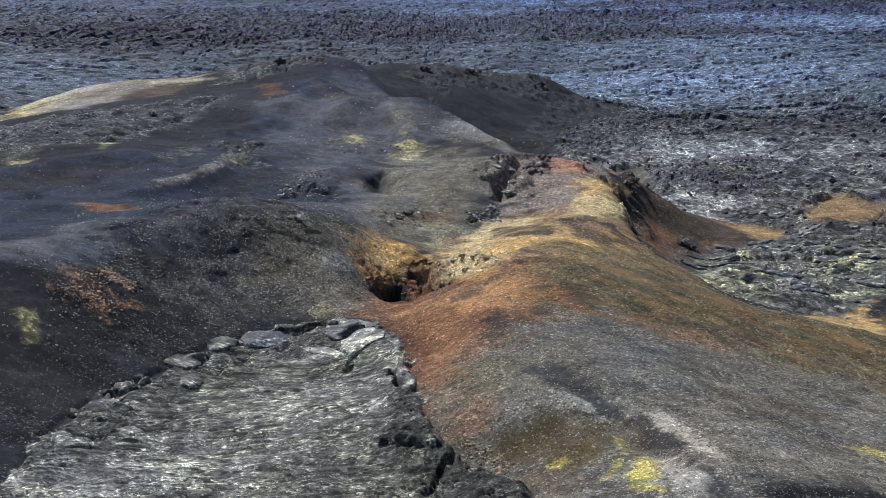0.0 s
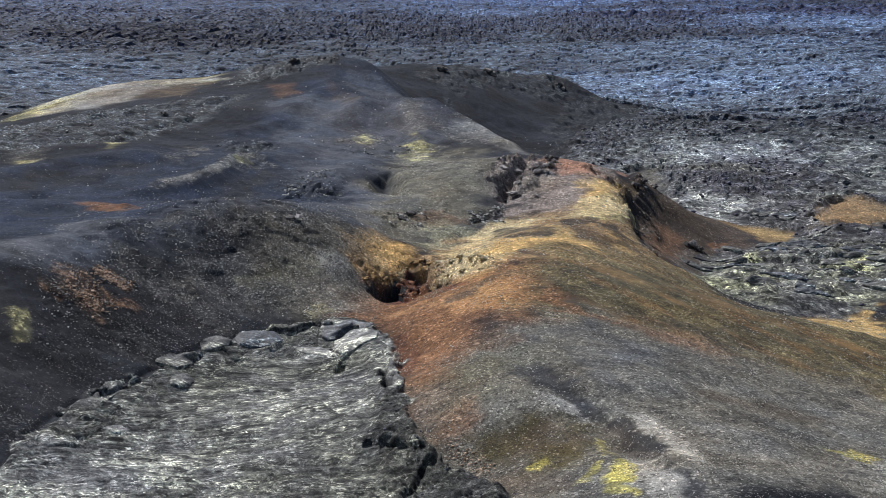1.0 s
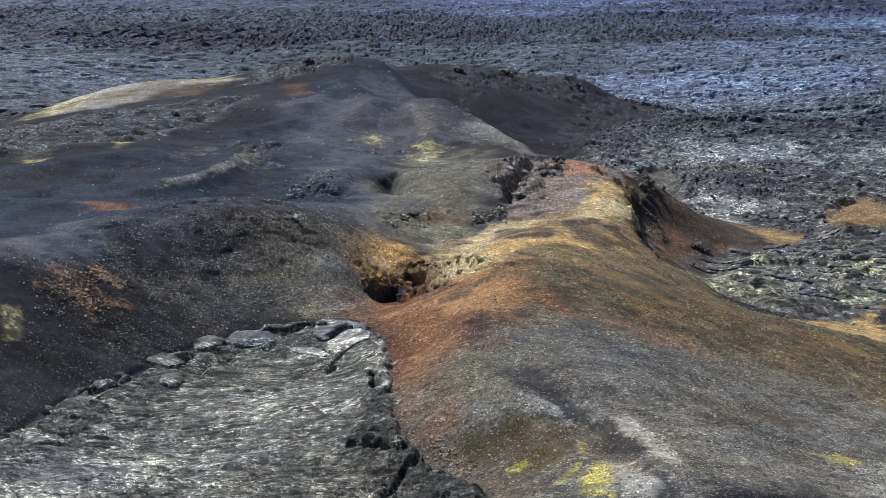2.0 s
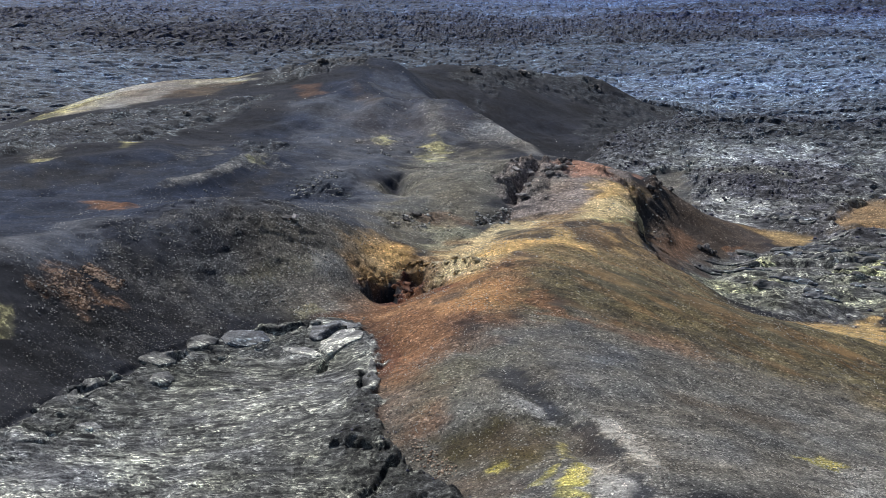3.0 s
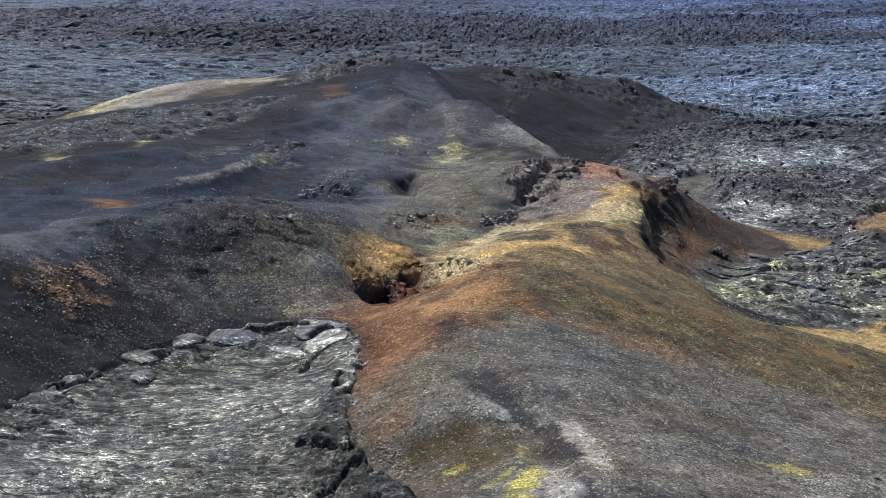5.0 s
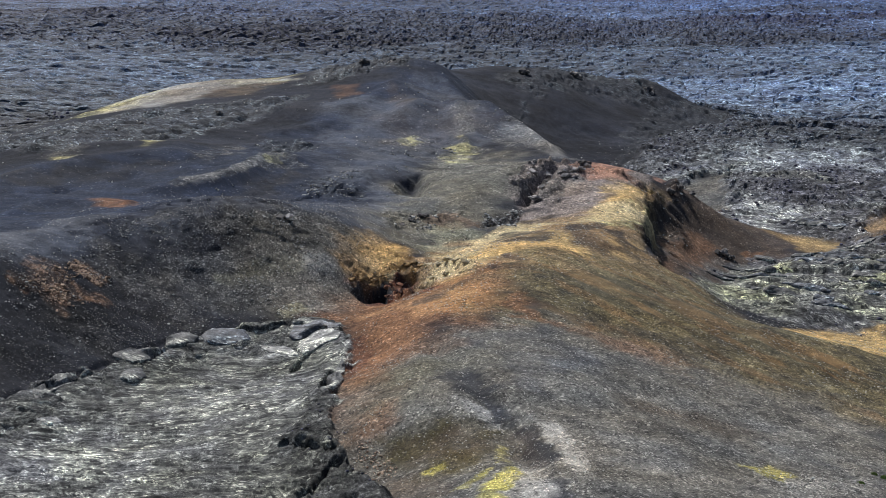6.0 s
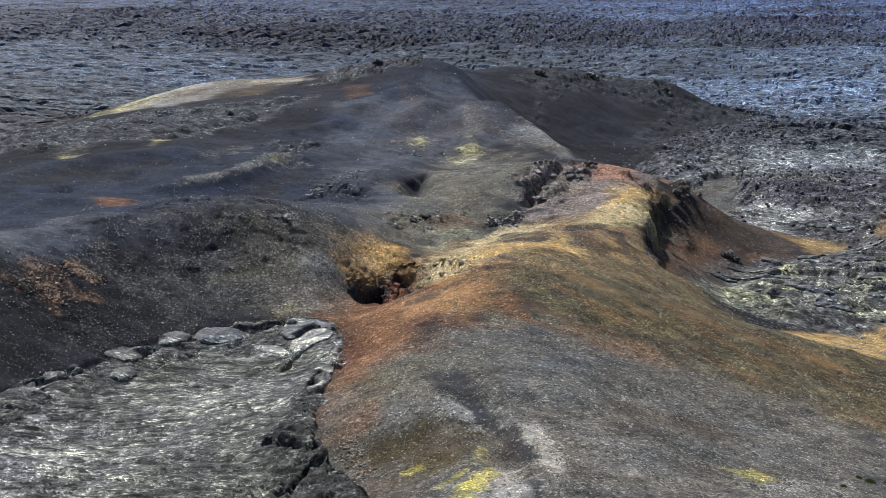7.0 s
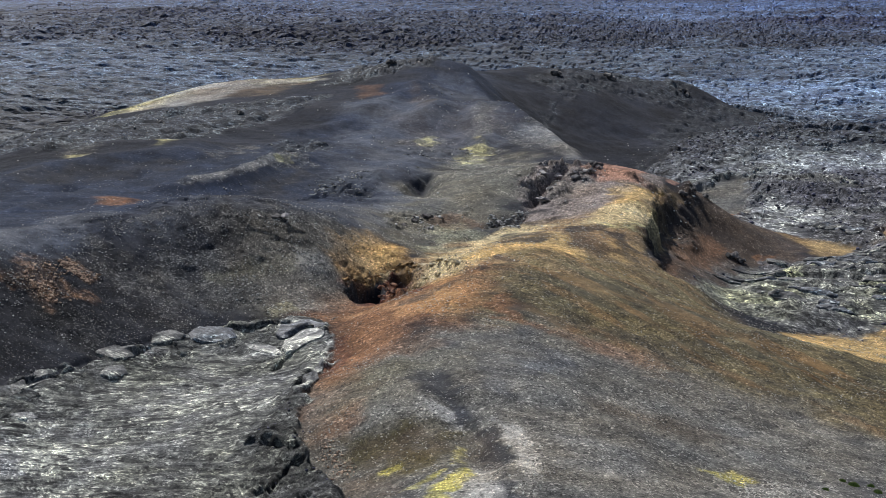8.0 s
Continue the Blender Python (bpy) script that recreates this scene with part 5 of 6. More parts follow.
def sheet(material):
    """The whole land, cut along the lava's edge into the cinder ground, the plain and the pond, which meet edge to edge."""
    gx, gy = (a.ravel() for a in np.meshgrid(XS, YS))
    nx, ny = len(XS), len(YS)
    gz = ground_height(gx, gy, spread(gx, gy))
    RELIEF.append(gz.reshape(ny, nx))
    field, pond = lava_cover(gx, gy)
    crusted = np.maximum(field, np.clip(rough_cover(gx, gy), 0, 0.75) * smooth(100, 112, gy) * ((gx < 0) | (gy > 140)))
    cover = np.maximum(crusted, pond)
    colour, grit = pigment_of(gx, gy)
    colour = np.c_[colour, np.ones(gx.size)]
    # the plain's casts: far haze put into the colour, skins, purplish black clinker, lichen on the nearer lava
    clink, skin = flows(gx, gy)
    # distance haze as colour: bluer past 105 m, deeper blue past 270 m
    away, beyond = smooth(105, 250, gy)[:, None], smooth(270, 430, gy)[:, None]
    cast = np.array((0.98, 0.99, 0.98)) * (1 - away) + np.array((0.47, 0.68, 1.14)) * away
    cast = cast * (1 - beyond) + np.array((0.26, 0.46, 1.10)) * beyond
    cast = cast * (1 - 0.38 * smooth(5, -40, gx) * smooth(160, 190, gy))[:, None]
    cast = cast * (1 + (0.3 + 0.6 * smooth(185, 160, gy))[:, None] * skin[:, None] * smooth(-60, 10, gx)[:, None]) * np.clip(1 + 0.55 * fractal(0.35 * gx, gy, 34.0, 4, 82) * smooth(120, 170, gy), 0.35, 2)[:, None] * (1 - 0.70 * clink[:, None] * np.array((0.95, 1.0, 0.84)))
    cast = cast * (1 - 0.6 * within(gx, gy, BLACK_SHORE, 0.3, 0.3, 68))[:, None]
    for (high, raft), tone in zip(RAFTS, ((1.1, 1.15, 1.3), (1.7, 1.7, 1.68), (1.5, 1.5, 1.48))):
        over = within(gx, gy, raft, 0.25, 0.1, 72)[:, None]
        cast = cast * (1 - over) + cast * np.array(tone) * over
    lichen = (smooth(0.2, 0.7, fractal(gx, gy, 6.0, 4, 63)) * smooth(190, 110, gy) * (1 - within(gx, gy, BLACK_SHORE, 0.6, 0.3, 68)))[:, None]
    lichen *= 0.5 - 0.28 * pond[:, None]
    cast = cast * (1 - lichen) + np.array((1.25, 1.25, 0.98)) * lichen
    # cream and sulphur crusts on the lava east of the ridge
    for tone, area in (
        ((1.8, 1.8, 1.45), [(14.0, 99.0), (18.5, 113.0), (21.8, 114.6), (20.5, 106.0), (16.5, 98.0)]),
        ((1.7, 1.7, 1.4), [(23.0, 101.0), (24.5, 107.0), (28.0, 108.0), (27.0, 102.0)]),
        ((2.0, 1.98, 1.45), [(19.2, 110.6), (19.4, 112.4), (21.5, 113.8), (21.4, 111.2)]),
        ((1.9, 1.9, 1.2), [(25.4, 109.6), (25.5, 111.4), (29.0, 112.2), (28.6, 109.4)]),
        ((0.62, 0.62, 0.66), [(19.0, 97.0), (19.5, 99.5), (25.0, 101.0), (25.5, 98.5), (22.0, 96.5)]),
    ):
        over = within(gx, gy, area, 0.8, 0.8, 80)[:, None] * (0.35 + 0.65 * smooth(-0.2, 0.3, fractal(gx, gy, 1.6, 3, 81)))[:, None]
        cast = cast * (1 - over) + cast * np.array(tone) * over
    for gain, area in PALE_SKIN:
        cast = cast * (1 + (gain - 1) * within(gx, gy, area, 1.0, 0.8, 79))[:, None]
    old = (crusted > field + 0.02)[:, None]
    grey = cast.mean(1)[:, None] * np.array((1.0, 1.02, 1.08))
    cast = np.where(old, 0.55 * grey * np.array((0.90, 1.0, 1.18)), cast)
    along, across = course(gx, gy)
    corner = (np.arange(ny - 1)[:, None] * nx + np.arange(nx - 1)[None]).ravel()
    quads = np.c_[corner, corner + 1, corner + nx + 1, corner + nx]
    share = np.where(pond[quads].mean(1) > 0.5, 2, np.where(field[quads].mean(1) > 0.5, 1, 0))
    made = []
    for n, name in enumerate(("ground", "lava_plain", "lava_pond")):
        used, loops = np.unique(quads[share == n], return_inverse=True)
        loops = loops.astype(np.int32).ravel()
        mesh = bpy.data.meshes.new(name)
        mesh.vertices.add(len(used))
        mesh.vertices.foreach_set("co", np.c_[gx, gy, gz][used].astype(np.float32).ravel())
        mesh.loops.add(loops.size)
        mesh.loops.foreach_set("vertex_index", loops)
        mesh.polygons.add(loops.size // 4)
        mesh.polygons.foreach_set("loop_start", np.arange(0, loops.size, 4, dtype=np.int32))
        mesh.polygons.foreach_set("use_smooth", gy[used][loops.reshape(-1, 4)].mean(1) < 135 if n == 1 else np.ones(loops.size // 4, bool))
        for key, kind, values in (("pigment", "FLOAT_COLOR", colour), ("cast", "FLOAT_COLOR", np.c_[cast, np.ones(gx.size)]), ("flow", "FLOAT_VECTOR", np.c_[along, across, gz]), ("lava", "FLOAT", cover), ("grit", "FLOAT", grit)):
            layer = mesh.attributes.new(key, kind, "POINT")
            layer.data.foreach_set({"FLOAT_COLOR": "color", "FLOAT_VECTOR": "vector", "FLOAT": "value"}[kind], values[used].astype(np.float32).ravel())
        mesh.update()
        mesh.validate()
        mesh.materials.append(material)
        made.append(new(name, mesh))
    return made


ground, lava_plain, lava_pond = sheet(GROUND)
tagged(ground, "steam-stained dark cinder slopes with ochre and rust patches", "ground", kind="structure")
tagged(lava_plain, "wide plain of cracked grey lava round the cinder hills", "lava field", kind="structure")
tagged(lava_pond, "silvery wrinkled lava skin filling the crater floor", "lava pond", kind="structure")


# ---- pieces ----
def part(name, bm, material, parent=None, label=""):
    mesh = bpy.data.meshes.new(name)
    bm.to_mesh(mesh)
    bm.free()
    mesh.materials.append(material)
    ob = new(name, mesh)
    if parent:
        ob.parent = parent
    return tagged(ob, label) if label else ob


def block(rng, flat=0.7, corners=16):
    """One broken rock about a metre across: flat facets between a few corners."""
    bm = bmesh.new()
    ax = (rng.uniform(0.42, 0.62), rng.uniform(0.34, 0.52), 0.5 * flat)
    for n in range(corners):
        up = 1 - 2 * (n + 0.5) / corners
        turn, out = 2.4 * n + rng.uniform(-0.6, 0.6), math.sqrt(1 - up * up)
        r = rng.uniform(0.72, 1.08)
        bm.verts.new((r * ax[0] * out * math.cos(turn), r * ax[1] * out * math.sin(turn), r * ax[2] * up))
    made = bmesh.ops.convex_hull(bm, input=bm.verts)
    bmesh.ops.delete(bm, geom=list({g for g in made["geom_interior"] + made["geom_unused"] if isinstance(g, bmesh.types.BMVert)}), context="VERTS")
    bmesh.ops.triangulate(bm, faces=bm.faces)
    bm.normal_update()
    return bm


def crag_mesh(rng, flat):
    """A welded lump: several broken rocks grown into one."""
    whole = bmesh.new()
    for n in range(rng.randint(9, 13)):
        size = rng.uniform(0.25, 0.62)
        lump = block(rng, flat, 9)
        lump.transform(pose(rng.uniform(-0.35, 0.35), rng.uniform(-0.25, 0.25), rng.uniform(-0.1, 0.3) * flat, rng.uniform(-30, 30), rng.uniform(-30, 30), rng.uniform(0, 360)) @ Matrix.Scale(size, 4))
        piece = bpy.data.meshes.new("lump")
        lump.to_mesh(piece)
        lump.free()
        whole.from_mesh(piece)
        bpy.data.meshes.remove(piece)
    return whole


def lava_slab(host, corners, rise=0.12, dome=0.15, material=None, seed=0):
    """A plate of cooled skin over an area of the plan: rounded outline, broken side, domed and wrinkled top."""
    ring = [Vector(c) for c in corners]
    for _ in range(2):
        ring = [p.lerp(q, f) for p, q in zip(ring, ring[1:] + ring[:1]) for f in (0.12, 0.88)]
    mid = sum(ring, Vector((0, 0))) / len(ring)
    base = float(lie(mid.x, mid.y))
    bm = bmesh.new()
    rows = []
    rise, dome = 0.55 * rise, 0.4 * dome
    for scale, up in ((1.02, -0.35), (1.02, 0.2 * rise), (1.0, 0.85 * rise), (0.96, rise), (0.75, rise), (0.5, rise), (0.22, rise)):
        row = []
        for p in ring:
            wob = 1 + 0.16 * noise.noise((2.5 * p.x, 2.5 * p.y, seed))
            q = mid + (p - mid) * scale * wob
            z = 0.93 * float(lie(q.x, q.y)) + 0.07 * base + up
            if up == rise:
                z += dome * (1 - scale * scale) + 0.07 * noise.noise((1.3 * q.x, 1.3 * q.y, seed)) + 0.03 * noise.noise((4 * q.x, 4 * q.y, seed))
            row.append(bm.verts.new((q.x - mid.x, q.y - mid.y, z - base)))
        rows.append(row)
    k = len(ring)
    for low, high in zip(rows, rows[1:]):
        for n in range(k):
            bm.faces.new((low[n], low[(n + 1) % k], high[(n + 1) % k], high[n]))
    bm.faces.new(rows[-1])
    bmesh.ops.recalc_face_normals(bm, faces=bm.faces)
    for n, f in enumerate(bm.faces):
        f.smooth = n >= k
    ob = part("lava_slab", bm, material or SLAB, host)
    ob.matrix_world = Matrix.Translation((mid.x, mid.y, base))
    return ob


def strew(name, spots, sizes, material, label, category, seed, flat=0.6, corners=10):
    """Many small rocks in one mesh, half sunk where they lie."""
    rng = np.random.default_rng(seed)
    shapes = []
    pick = random.Random(seed)
    for _ in range(5):
        bm = block(pick, flat, corners)
        bm.verts.index_update()
        shapes.append((np.array([v.co[:] for v in bm.verts]), np.array([[v.index for v in f.verts] for f in bm.faces])))
        bm.free()
    at = np.c_[spots, lie(spots[:, 0], spots[:, 1])]
    verts, faces, base = [], [], 0
    for n, (place, size) in enumerate(zip(at, sizes)):
        co, tri = shapes[n % 5]
        a, b = rng.uniform(0, 2 * math.pi), rng.uniform(-0.35, 0.35)
        c, s, cb, sb = math.cos(a), math.sin(a), math.cos(b), math.sin(b)
        turn = np.array([[c, -s, 0], [s, c, 0], [0, 0, 1]]) @ np.array([[1, 0, 0], [0, cb, -sb], [0, sb, cb]])
        verts.append(co @ turn.T * size + place + (0, 0, 0.12 * size))
        faces.append(tri + base)
        base += len(co)
    verts, faces = np.concatenate(verts), np.concatenate(faces).astype(np.int32)
    mesh = bpy.data.meshes.new(name)
    mesh.vertices.add(len(verts))
    mesh.vertices.foreach_set("co", verts.astype(np.float32).ravel())
    mesh.loops.add(faces.size)
    mesh.loops.foreach_set("vertex_index", faces.ravel())
    mesh.polygons.add(len(faces))
    mesh.polygons.foreach_set("loop_start", np.arange(0, faces.size, 3, dtype=np.int32))
    mesh.update()
    mesh.validate()
    mesh.materials.append(material)
    return tagged(new(name, mesh), label, category, kind="stuff")


def scatter(seed, count, x0, x1, y0, y1, keep):
    """Places over a stretch of the plan, kept by a chance from 0 to 1."""
    rng = np.random.default_rng(seed)
    x, y = rng.uniform(x0, x1, count), rng.uniform(y0, y1, count)
    chosen = rng.uniform(0, 1, count) < keep(x, y)
    return np.c_[x, y][chosen]


def sized(seed, count, small, large, bend_by=2.5):
    return small + (large - small) * np.random.default_rng(seed).uniform(0, 1, count) ** bend_by


def on_tephra(x, y):
    field, pond = lava_cover(x, y)
    return (1 - field) * (1 - pond)


# loose stones on the slopes near the crater
spots = scatter(201, 105000, -21, 30, 50, 102, lambda x, y: on_tephra(x, y) * np.clip(0.16 + 0.8 * fractal(x, y, 2.6, 4, 202, 0.65) + 0.8 * rough_cover(x, y), 0.02, 1) * (1 - 0.9 * smooth(0.15, 0.05, pigment_of(x, y)[1])))
strew("scattered_stones", spots, sized(203, len(spots), 0.03, 0.105, 2.6), CINDER, "small dark and pale stones strewn over the cinder slopes", "stones", 204, 0.75, 7)
spots = scatter(211, 20000, -40, 20, 100, 165, lambda x, y: on_tephra(x, y) * np.clip(0.04 + 0.9 * rough_cover(x, y) + 0.2 * fractal(x, y, 5.0, 3, 212), 0, 1))
strew("cone_stones", spots, sized(213, len(spots), 0.05, 0.26, 3.5), CINDER, "dark cinder stones lying on the old cone", "stones", 214)
# coarser rubble: on the crater's wall, thickest along its crest and foot, and on the ledges round the hollow
WALL = [(-18.6, 75.3), (-16.6, 83.6), (-14.3, 86.3), (-9.2, 88.9), (-6.1, 93.0), (-4.9, 90.2), (-5.3, 87.4), (-6.7, 81.1), (-10.6, 78.2), (-12.9, 75.0), (-15.0, 68.6), (-17.2, 70.2)]
CREST = [(-16.5, 83.4), (-14.3, 86.4), (-9.2, 89.0), (-6.2, 93.5), (-5.3, 92.0), (-6.8, 89.3), (-9.9, 87.3), (-13.9, 84.8), (-16.2, 82.1)]
FOOT = [(-16.7, 73.4), (-15.2, 74.7), (-12.6, 74.9), (-12.8, 72.7), (-14.2, 70.2), (-15.7, 70.9)]
LEDGES = [[(-3.7, 96.3), (-2.6, 103.5), (-1.6, 103.0), (-2.9, 96.9)], [(0.9, 103.2), (3.2, 106.5), (3.5, 102.8), (1.9, 101.5)], [(-8.8, 122.2), (-6.6, 126.0), (-3.6, 128.3), (-3.0, 126.5), (-6.2, 122.3)], [(12.0, 113.6), (15.2, 128.6), (16.0, 123.3), (12.8, 113.1)], [(-11.5, 106.6), (-9.2, 113.5), (-7.3, 111.6), (-7.9, 105.0)]]
spots = scatter(271, 60000, -20, -2, 64, 95, lambda x, y: on_tephra(x, y) * np.clip(within(x, y, WALL, 0.8, 0.8, 272) * (0.04 + 0.5 * smooth(0.1, 1.0, fractal(x, y, 1.6, 4, 273, 0.75))) * (1 + 0.8 * within(x, y, CREST, 0.5, 0.5, 274) + 0.5 * within(x, y, FOOT, 0.4, 0.4, 275)), 0, 1))
strew("wall_rubble", spots, sized(276, len(spots), 0.04, 0.17, 3.0), RUBBLE, "grey angular rubble on the crater's dark inner wall", "rubble", 277, 0.55, 8)
spots = np.concatenate([scatter(281 + n, 2600, min(c[0] for c in area), max(c[0] for c in area), min(c[1] for c in area), max(c[1] for c in area), lambda x, y: within(x, y, area, 0.5, 0.6, 282) * 0.5 * smooth(0.0, 0.9, fractal(x, y, 1.5, 4, 283, 0.7))) for n, area in enumerate(LEDGES)])
strew("ledge_rubble", spots, sized(287, len(spots), 0.07, 0.32, 3.0), RUBBLE, "dark and pale broken rock along the hollow's ledges", "rubble", 288, 0.5, 9)
# stained rubble in patches on the wall, and pale stones in the bleached streaks
RUSTY = [[(-18.0, 77.2), (-17.1, 78.2), (-16.5, 77.3), (-14.9, 76.9), (-15.6, 74.2), (-17.2, 75.1)], [(-17.0, 79.5), (-16.5, 79.6), (-15.2, 79.2), (-15.4, 78.3), (-16.7, 78.7)]]
BLEACHED = [[(-10.4, 83.2), (-9.3, 84.7), (-7.5, 86.4), (-6.0, 87.7), (-6.3, 85.7), (-9.4, 83.0)], [(-6.8, 86.7), (-5.7, 88.3), (-5.2, 87.9), (-6.3, 85.8)], [(-7.1, 81.6), (-5.5, 84.2), (-4.6, 82.9), (-6.4, 81.2)], [(7.3, 62.9), (8.5, 61.9), (9.6, 59.1), (10.3, 54.7), (9.5, 52.0), (9.2, 56.7), (8.4, 60.3)], [(16.6, 61.9), (20.3, 64.2), (20.0, 57.5), (16.5, 56.5)]]
for name, areas, count, large, stone, label, first in (("rusty_rubble", RUSTY, 1500, 0.24, TAN_RUBBLE, "tan and rust broken stones on the crater's dark wall", 291), ("pale_rubble", BLEACHED, 1100, 0.15, PALE_RUBBLE, "pale bleached stones lying in streaks on the slopes", 311)):
    spots = np.concatenate([scatter(first + n, count, min(c[0] for c in area), max(c[0] for c in area), min(c[1] for c in area), max(c[1] for c in area), lambda x, y: within(x, y, area, 0.5, 0.5, first) * (0.15 + 0.6 * smooth(-0.2, 0.7, fractal(x, y, 1.2, 4, first + 1, 0.7)))) for n, area in enumerate(areas)])
    strew(name, spots, sized(first + 8, len(spots), 0.05, large, 2.2), stone, label, "rubble", first + 9, 0.6, 8)
# clinker on the plain
spots = scatter(221, 30000, -10, 60, 96, 230, lambda x, y: lava_cover(x, y)[0] * (0.01 + 0.8 * flows(x, y)[0]))
strew("lava_blocks", spots, sized(223, len(spots), 0.10, 0.45, 3.0), CLINKER, "broken dark blocks on the grey lava plain", "lava blocks", 224, 0.7)
spots = scatter(231, 70000, -150, 120, 185, 440, lambda x, y: lava_cover(x, y)[0] * 0.8 * smooth(0.1, 0.6, flows(x, y)[0]))
strew("clinker_ridges", spots, sized(233, len(spots), 0.2, 0.65, 2.5), CLINKER, "jagged dark clinker banks across the far lava plain", "lava rubble", 234, 0.8)


# ---- plates of lava skin: round the pond and on the plain ----
pick = random.Random(7)


def oval(x, y, length, width, turn):
    """A ragged oval outline, its long side turned from the x axis."""
    c, s = math.cos(radians(turn)), math.sin(radians(turn))
    out = []
    for n in range(8):
        a, r = 2 * math.pi * (n + pick.uniform(-0.25, 0.25)) / 8, pick.uniform(0.8, 1.1)
        u, v = 0.5 * length * r * math.cos(a), 0.5 * width * r * math.sin(a)
        out.append((x + c * u - s * v, y + s * u + c * v))
    return out


# the heaved plates that stand out along the shore
lava_slab(lava_pond, [(-13.0, 73.0), (-12.4, 74.4), (-11.5, 74.9), (-11.3, 73.9), (-11.9, 72.6)], 0.18, 0.25, SLAB, 0)
lava_slab(lava_pond, [(-11.9, 71.5), (-11.4, 72.6), (-10.9, 71.8), (-11.2, 70.9), (-11.8, 70.6)], 0.14, 0.12, SLAB, 1)
lava_slab(lava_pond, [(-14.6, 66.9), (-14.6, 69.4), (-13.9, 70.8), (-13.5, 69.6), (-14.1, 66.6)], 0.14, 0.20, SLAB, 2)
lava_slab(lava_pond, [(-10.0, 78.0), (-9.2, 79.4), (-8.2, 79.2), (-7.7, 78.3), (-8.5, 77.8), (-9.7, 77.3)], 0.16, 0.28, SLAB_BLUE, 3)
lava_slab(lava_pond, [(-11.5, 76.9), (-10.8, 77.8), (-10.1, 77.7), (-10.1, 77.0), (-11.2, 75.8)], 0.14, 0.20, SLAB, 4)
lava_slab(lava_pond, [(-5.1, 77.2), (-5.0, 78.3), (-4.3, 78.9), (-3.6, 78.8), (-2.9, 77.7), (-3.1, 76.9), (-3.7, 76.6), (-4.4, 76.3)], 0.20, 0.14, SLAB_PALE, 5)
lava_slab(lava_pond, [(-5.8, 79.7), (-4.4, 80.2), (-3.2, 79.3), (-3.6, 79.1), (-4.5, 79.3), (-5.2, 78.4), (-5.8, 78.8)], 0.26, 0.10, SLAB_BLUE, 6)
lava_slab(lava_pond, [(-7.2, 78.0), (-5.6, 77.8), (-4.8, 76.5), (-6.6, 77.3)], 0.09, 0.05, SLAB_PALE, 7)
lava_slab(lava_pond, [(-2.2, 70.1), (-1.8, 71.3), (-1.3, 69.6), (-1.3, 68.2), (-1.9, 67.4)], 0.14, 0.12, SLAB, 8)
lava_slab(lava_pond, [(-2.3, 72.0), (-2.2, 74.0), (-1.9, 73.0), (-1.6, 71.4), (-2.0, 71.2)], 0.12, 0.14, SLAB, 9)
lava_slab(lava_pond, [(-13.6, 64.6), (-13.0, 65.3), (-12.4, 65.2), (-12.9, 64.5)], 0.10, 0.10, SLAB_PALE, 10)
# swollen lobes on the plain east of the ridge
for n, (x, y) in enumerate(scatter(241, 300, 14, 36, 96, 128, lambda x, y: lava_cover(x, y)[0] * (lava_cover(x + 1.5, y - 1.5)[0] > 0.9))[:60]):
    lava_slab(lava_plain, oval(x, y, pick.uniform(1.2, 3.6), pick.uniform(0.5, 1.2), pick.uniform(-30, 30)), pick.uniform(0.10, 0.3), pick.uniform(0.05, 0.3), SLAB if n % 3 else SLAB_BLUE, 100 + n)
# clinker heaped against the foot of the ridge
spots = scatter(251, 350, -2.6, 4.0, 52, 74, lambda x, y: within(x, y, BLACK_SHORE, 0.3, 0.3, 68))
strew("shore_clinker", spots, sized(253, len(spots), 0.06, 0.22, 2.4), CLINKER, "black broken clinker heaped along the pond's shore", "lava rubble", 254, 0.6, 9)


# ---- boulders ----
def boulder(seed, x, y, size, label, turn=0, flat=0.8, stone=SPATTER):
    rng = random.Random(seed)
    ob = part("boulder", crag_mesh(rng, flat), stone)
    z = float(lie(x, y))
    ob.matrix_world = pose(x, y, z + 0.06 * size, rng.uniform(-12, 12), rng.uniform(-12, 12), turn) @ Matrix.Diagonal((size, size, size, 1))
    return tagged(ob, label, "boulder", "boulders on the slopes")


boulder(1, 7.0, 117.2, 1.1, "dark red spatter boulder on the ridge behind the cleft")
boulder(2, 16.7, 114.0, 1.0, "black lava boulder on the brown apron")
boulder(3, 17.2, 113.7, 0.8, "small black lava boulder beside a larger one")
boulder(4, -8.3, 89.0, 0.9, "rounded grey boulder on the crater rim", 0, 0.5, GREYROCK)
boulder(5, -15.6, 156.0, 1.2, "jagged dark spatter boulder on the cone's summit")
boulder(6, -13.2, 156.8, 1.0, "rough dark spatter boulder on the cone's summit")
boulder(7, -28.0, 125.4, 0.9, "dark craggy boulder on the old rubble slope")
boulder(8, -23.7, 132.9, 0.8, "dark craggy boulder on the old rubble slope")
boulder(9, -2.4, 178.5, 1.8, "dark crag on the cone's far shoulder", 20, 0.6)
boulder(10, 2.9, 187.0, 1.8, "dark crag on the cone's far shoulder", 0, 0.6)
boulder(11, 11.0, 191.5, 1.5, "dark crag on the cone's far shoulder", 0, 0.7)
boulder(12, 3.4, 115.8, 0.8, "grey spatter boulder at the cleft's edge", 0, 0.7, GREYROCK)
boulder(13, 5.9, 113.2, 0.9, "grey spatter boulder at the cleft's edge", 40, 0.7, GREYROCK)
boulder(15, 13.4, 117.0, 0.6, "black spatter boulder on the scarp's edge", 30)
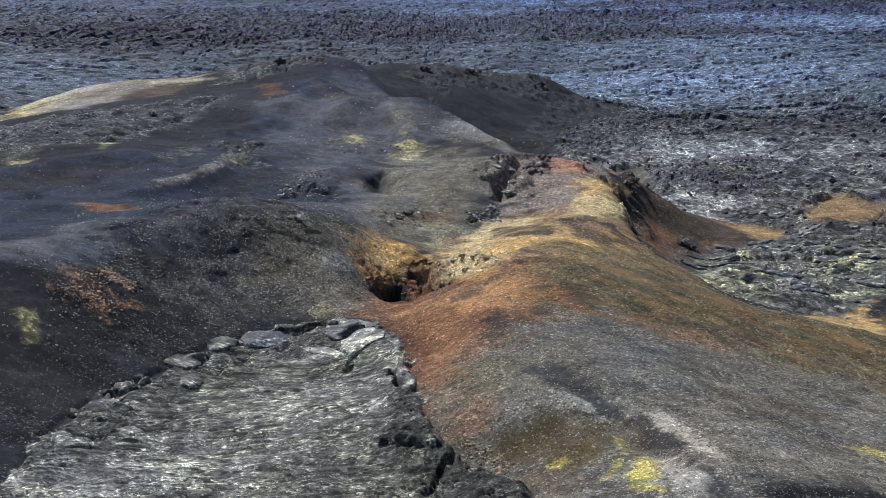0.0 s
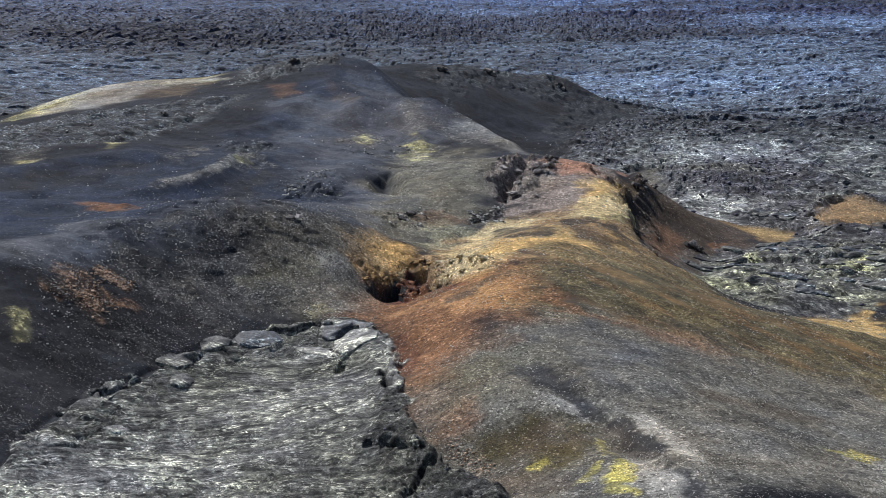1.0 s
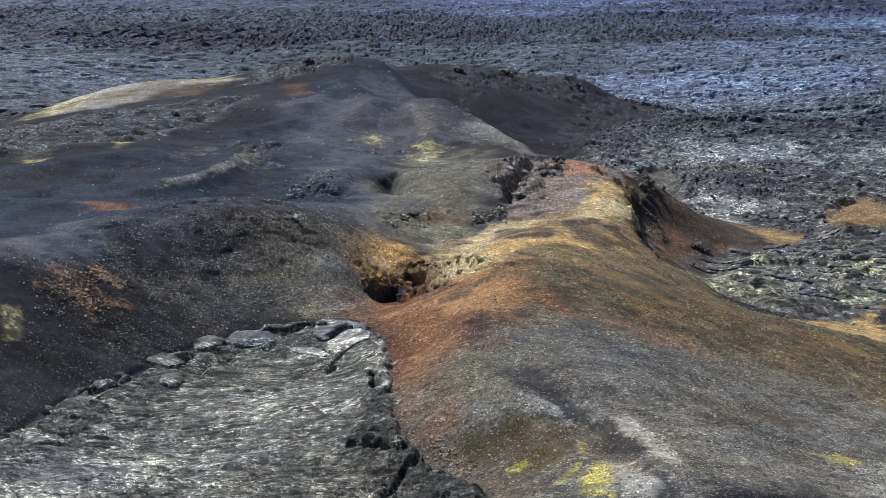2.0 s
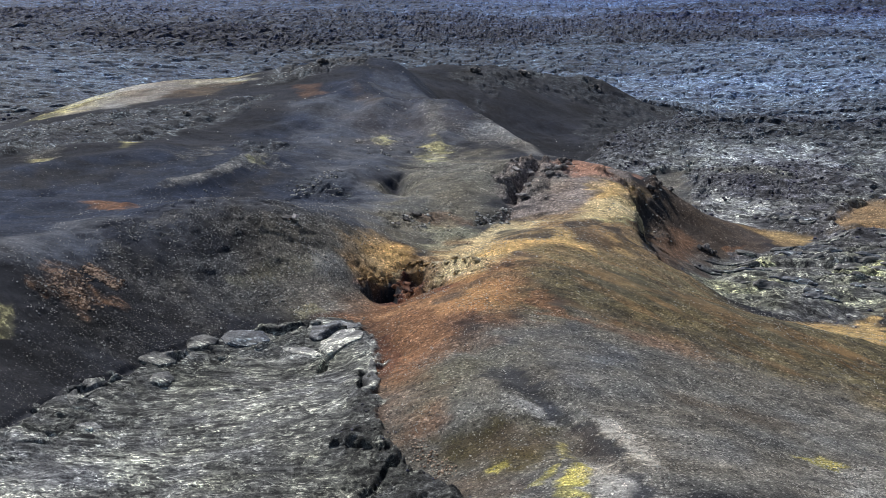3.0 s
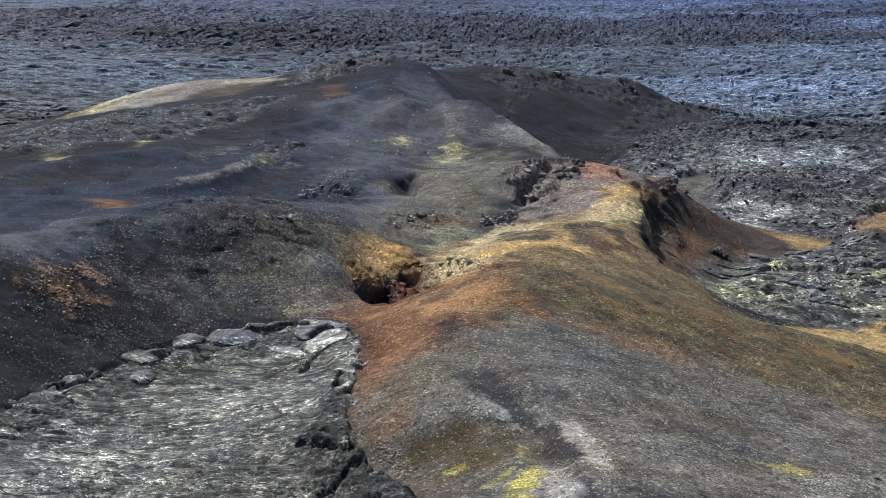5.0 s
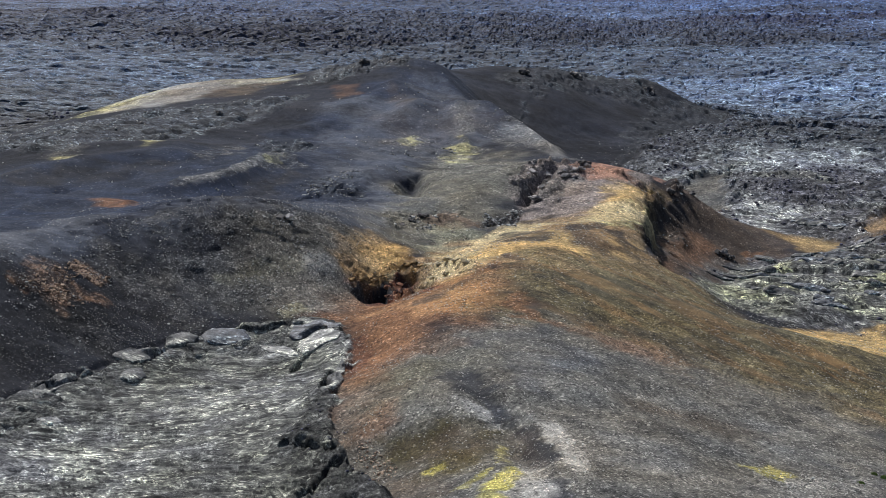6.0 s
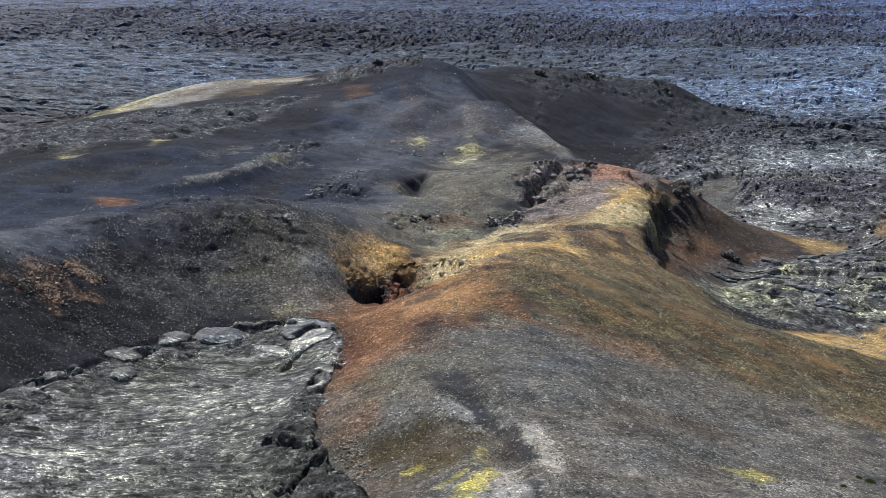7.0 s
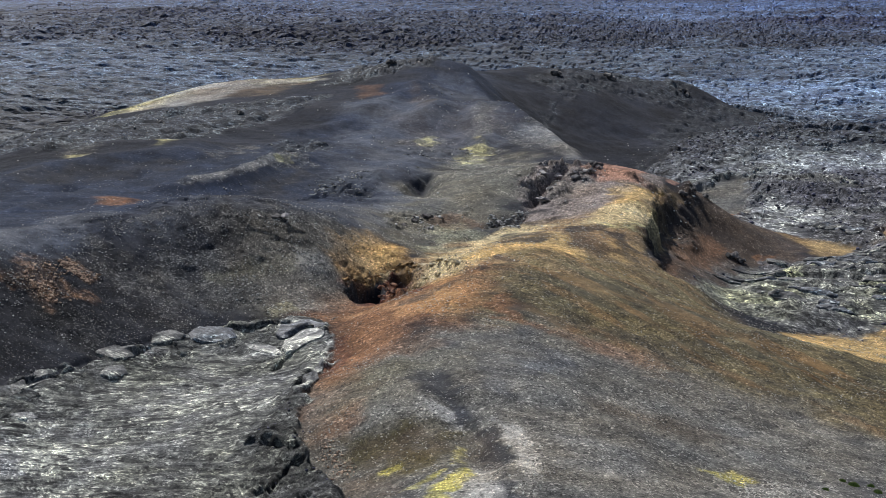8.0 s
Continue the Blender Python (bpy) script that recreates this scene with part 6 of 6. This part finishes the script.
# crags along the cleft, the hollow's ledges and the scarp
for n, (x, y, size) in enumerate(((4.2, 108.9, 1.1), (4.5, 110.7, 1.2), (4.9, 112.2, 1.3), (6.0, 113.6, 1.2), (6.7, 114.6, 1.0), (3.5, 114.0, 0.9), (4.6, 115.2, 1.0))):
    boulder(40 + n, x, y, size, "weathered grey-pink crag on the lip of the cleft", 51 * n, 0.4, GREYROCK)
for n, (x, y, size) in enumerate(((2.4, 104.4, 0.8), (1.7, 103.9, 0.7), (-3.0, 101.0, 0.8), (-2.5, 102.6, 0.9), (-3.4, 99.4, 0.7))):
    boulder(50 + n, x, y, size, "dark broken ledge rock in the grey hollow", 43 * n, 0.45)
for n, (x, y, size) in enumerate(((13.0, 117.7, 0.9), (13.7, 118.6, 0.9), (14.6, 119.6, 0.8))):
    boulder(60 + n, x, y, size, "dark craggy rock at the head of the scarp", 67 * n, 0.6)
# rocks round the mouth of the vent: pale on its far side, amber over its caves, red between them
for n, (x, y, size) in enumerate(((-0.3, 89.2, 0.6), (0.4, 88.6, 0.5), (0.9, 88.3, 0.6), (1.5, 87.3, 0.6), (2.1, 86.4, 0.65), (0.2, 87.8, 0.5), (1.0, 86.9, 0.5))):
    boulder(20 + n, x, y, size, "sinter-coated pale rock at the mouth of the vent", 37 * n, 0.5, SINTER)
for n, (x, y, size) in enumerate(((-4.3, 87.6, 0.6), (-3.9, 88.2, 0.6), (-3.3, 88.7, 0.65), (-2.8, 89.1, 0.55), (-2.3, 90.2, 0.6), (-1.8, 90.7, 0.65), (-1.3, 90.8, 0.6), (-0.9, 90.4, 0.6))):
    boulder(70 + n, x, y, size, "amber-stained broken rock over the vent's cave", 41 * n, 0.5, AMBER_ROCK)
for n, (x, y, size) in enumerate(((-2.3, 88.6, 0.8), (-2.0, 89.1, 0.8), (-1.9, 88.1, 0.8), (-2.2, 87.5, 0.7), (-1.5, 87.6, 0.6), (-1.4, 86.8, 0.5))):
    boulder(80 + n, x, y, size, "rust-red broken rock between the vent's caves", 53 * n, 0.7, RED_ROCK)


# ---- small things ----
spots = scatter(261, 420, 0.5, 2.7, 59.2, 62.6, lambda x, y: within(x, y, [(0.7, 62.2), (1.1, 62.5), (2.7, 59.7), (1.8, 59.5)], 0.3, 0.2, 262))
strew("stone_heap", spots, sized(263, len(spots), 0.05, 0.17, 1.5), TAN_RUBBLE, "heap of broken reddish stones at the slope's foot", "stones", 264, 0.7, 11)


def moss_material():
    m, n, l, bsdf = nodes_of("green moss")
    at = n.new("ShaderNodeTexCoord").outputs["Object"]
    geo = n.new("ShaderNodeNewGeometry")
    tone = mixed(n, l, geo.outputs["Random Per Island"], (0.06, 0.11, 0.02), (0.16, 0.22, 0.04))
    l.new(mixed(n, l, 0.6, tone, mixed(n, l, noise_node(n, l, at, 30.0), (0.5, 0.5, 0.5), (1.5, 1.5, 1.5)), "MULTIPLY"), bsdf.inputs["Base Color"])
    bsdf.inputs["Roughness"].default_value = 0.9
    return m


MOSS = moss_material()


def moss_cushion(seed, x, y, size):
    """A low cushion of many small upright leaves."""
    rng = random.Random(seed)
    bm = bmesh.new()
    for _ in range(140):
        r, a = 0.5 * math.sqrt(rng.random()), rng.uniform(0, 2 * math.pi)
        cx, cy, top = r * math.cos(a), r * math.sin(a), 0.34 * (1 - 2.6 * r * r) + rng.uniform(0, 0.06)
        t, w = rng.uniform(0, 2 * math.pi), 0.05
        lean = (rng.uniform(-0.05, 0.05), rng.uniform(-0.05, 0.05))
        foot = [bm.verts.new((cx + w * math.cos(t + k), cy + w * math.sin(t + k), -0.05)) for k in (0, 2.1, 4.2)]
        tip = bm.verts.new((cx + lean[0], cy + lean[1], top))
        for n in range(3):
            bm.faces.new((foot[n], foot[(n + 1) % 3], tip))
    ob = part("moss_cushion", bm, MOSS)
    ob.matrix_world = pose(x, y, float(lie(x, y)), 0, 0, rng.uniform(0, 360)) @ Matrix.Scale(size, 4)
    return tagged(ob, "small bright green moss cushion on grey ash", "moss", "moss cushions")


for n, (x, y, size) in enumerate(((21.4, 65.2, 0.45), (22.1, 65.5, 0.30), (21.0, 65.6, 0.28), (22.3, 64.8, 0.36), (20.2, 63.3, 0.30))):
    moss_cushion(300 + n, x, y, size)
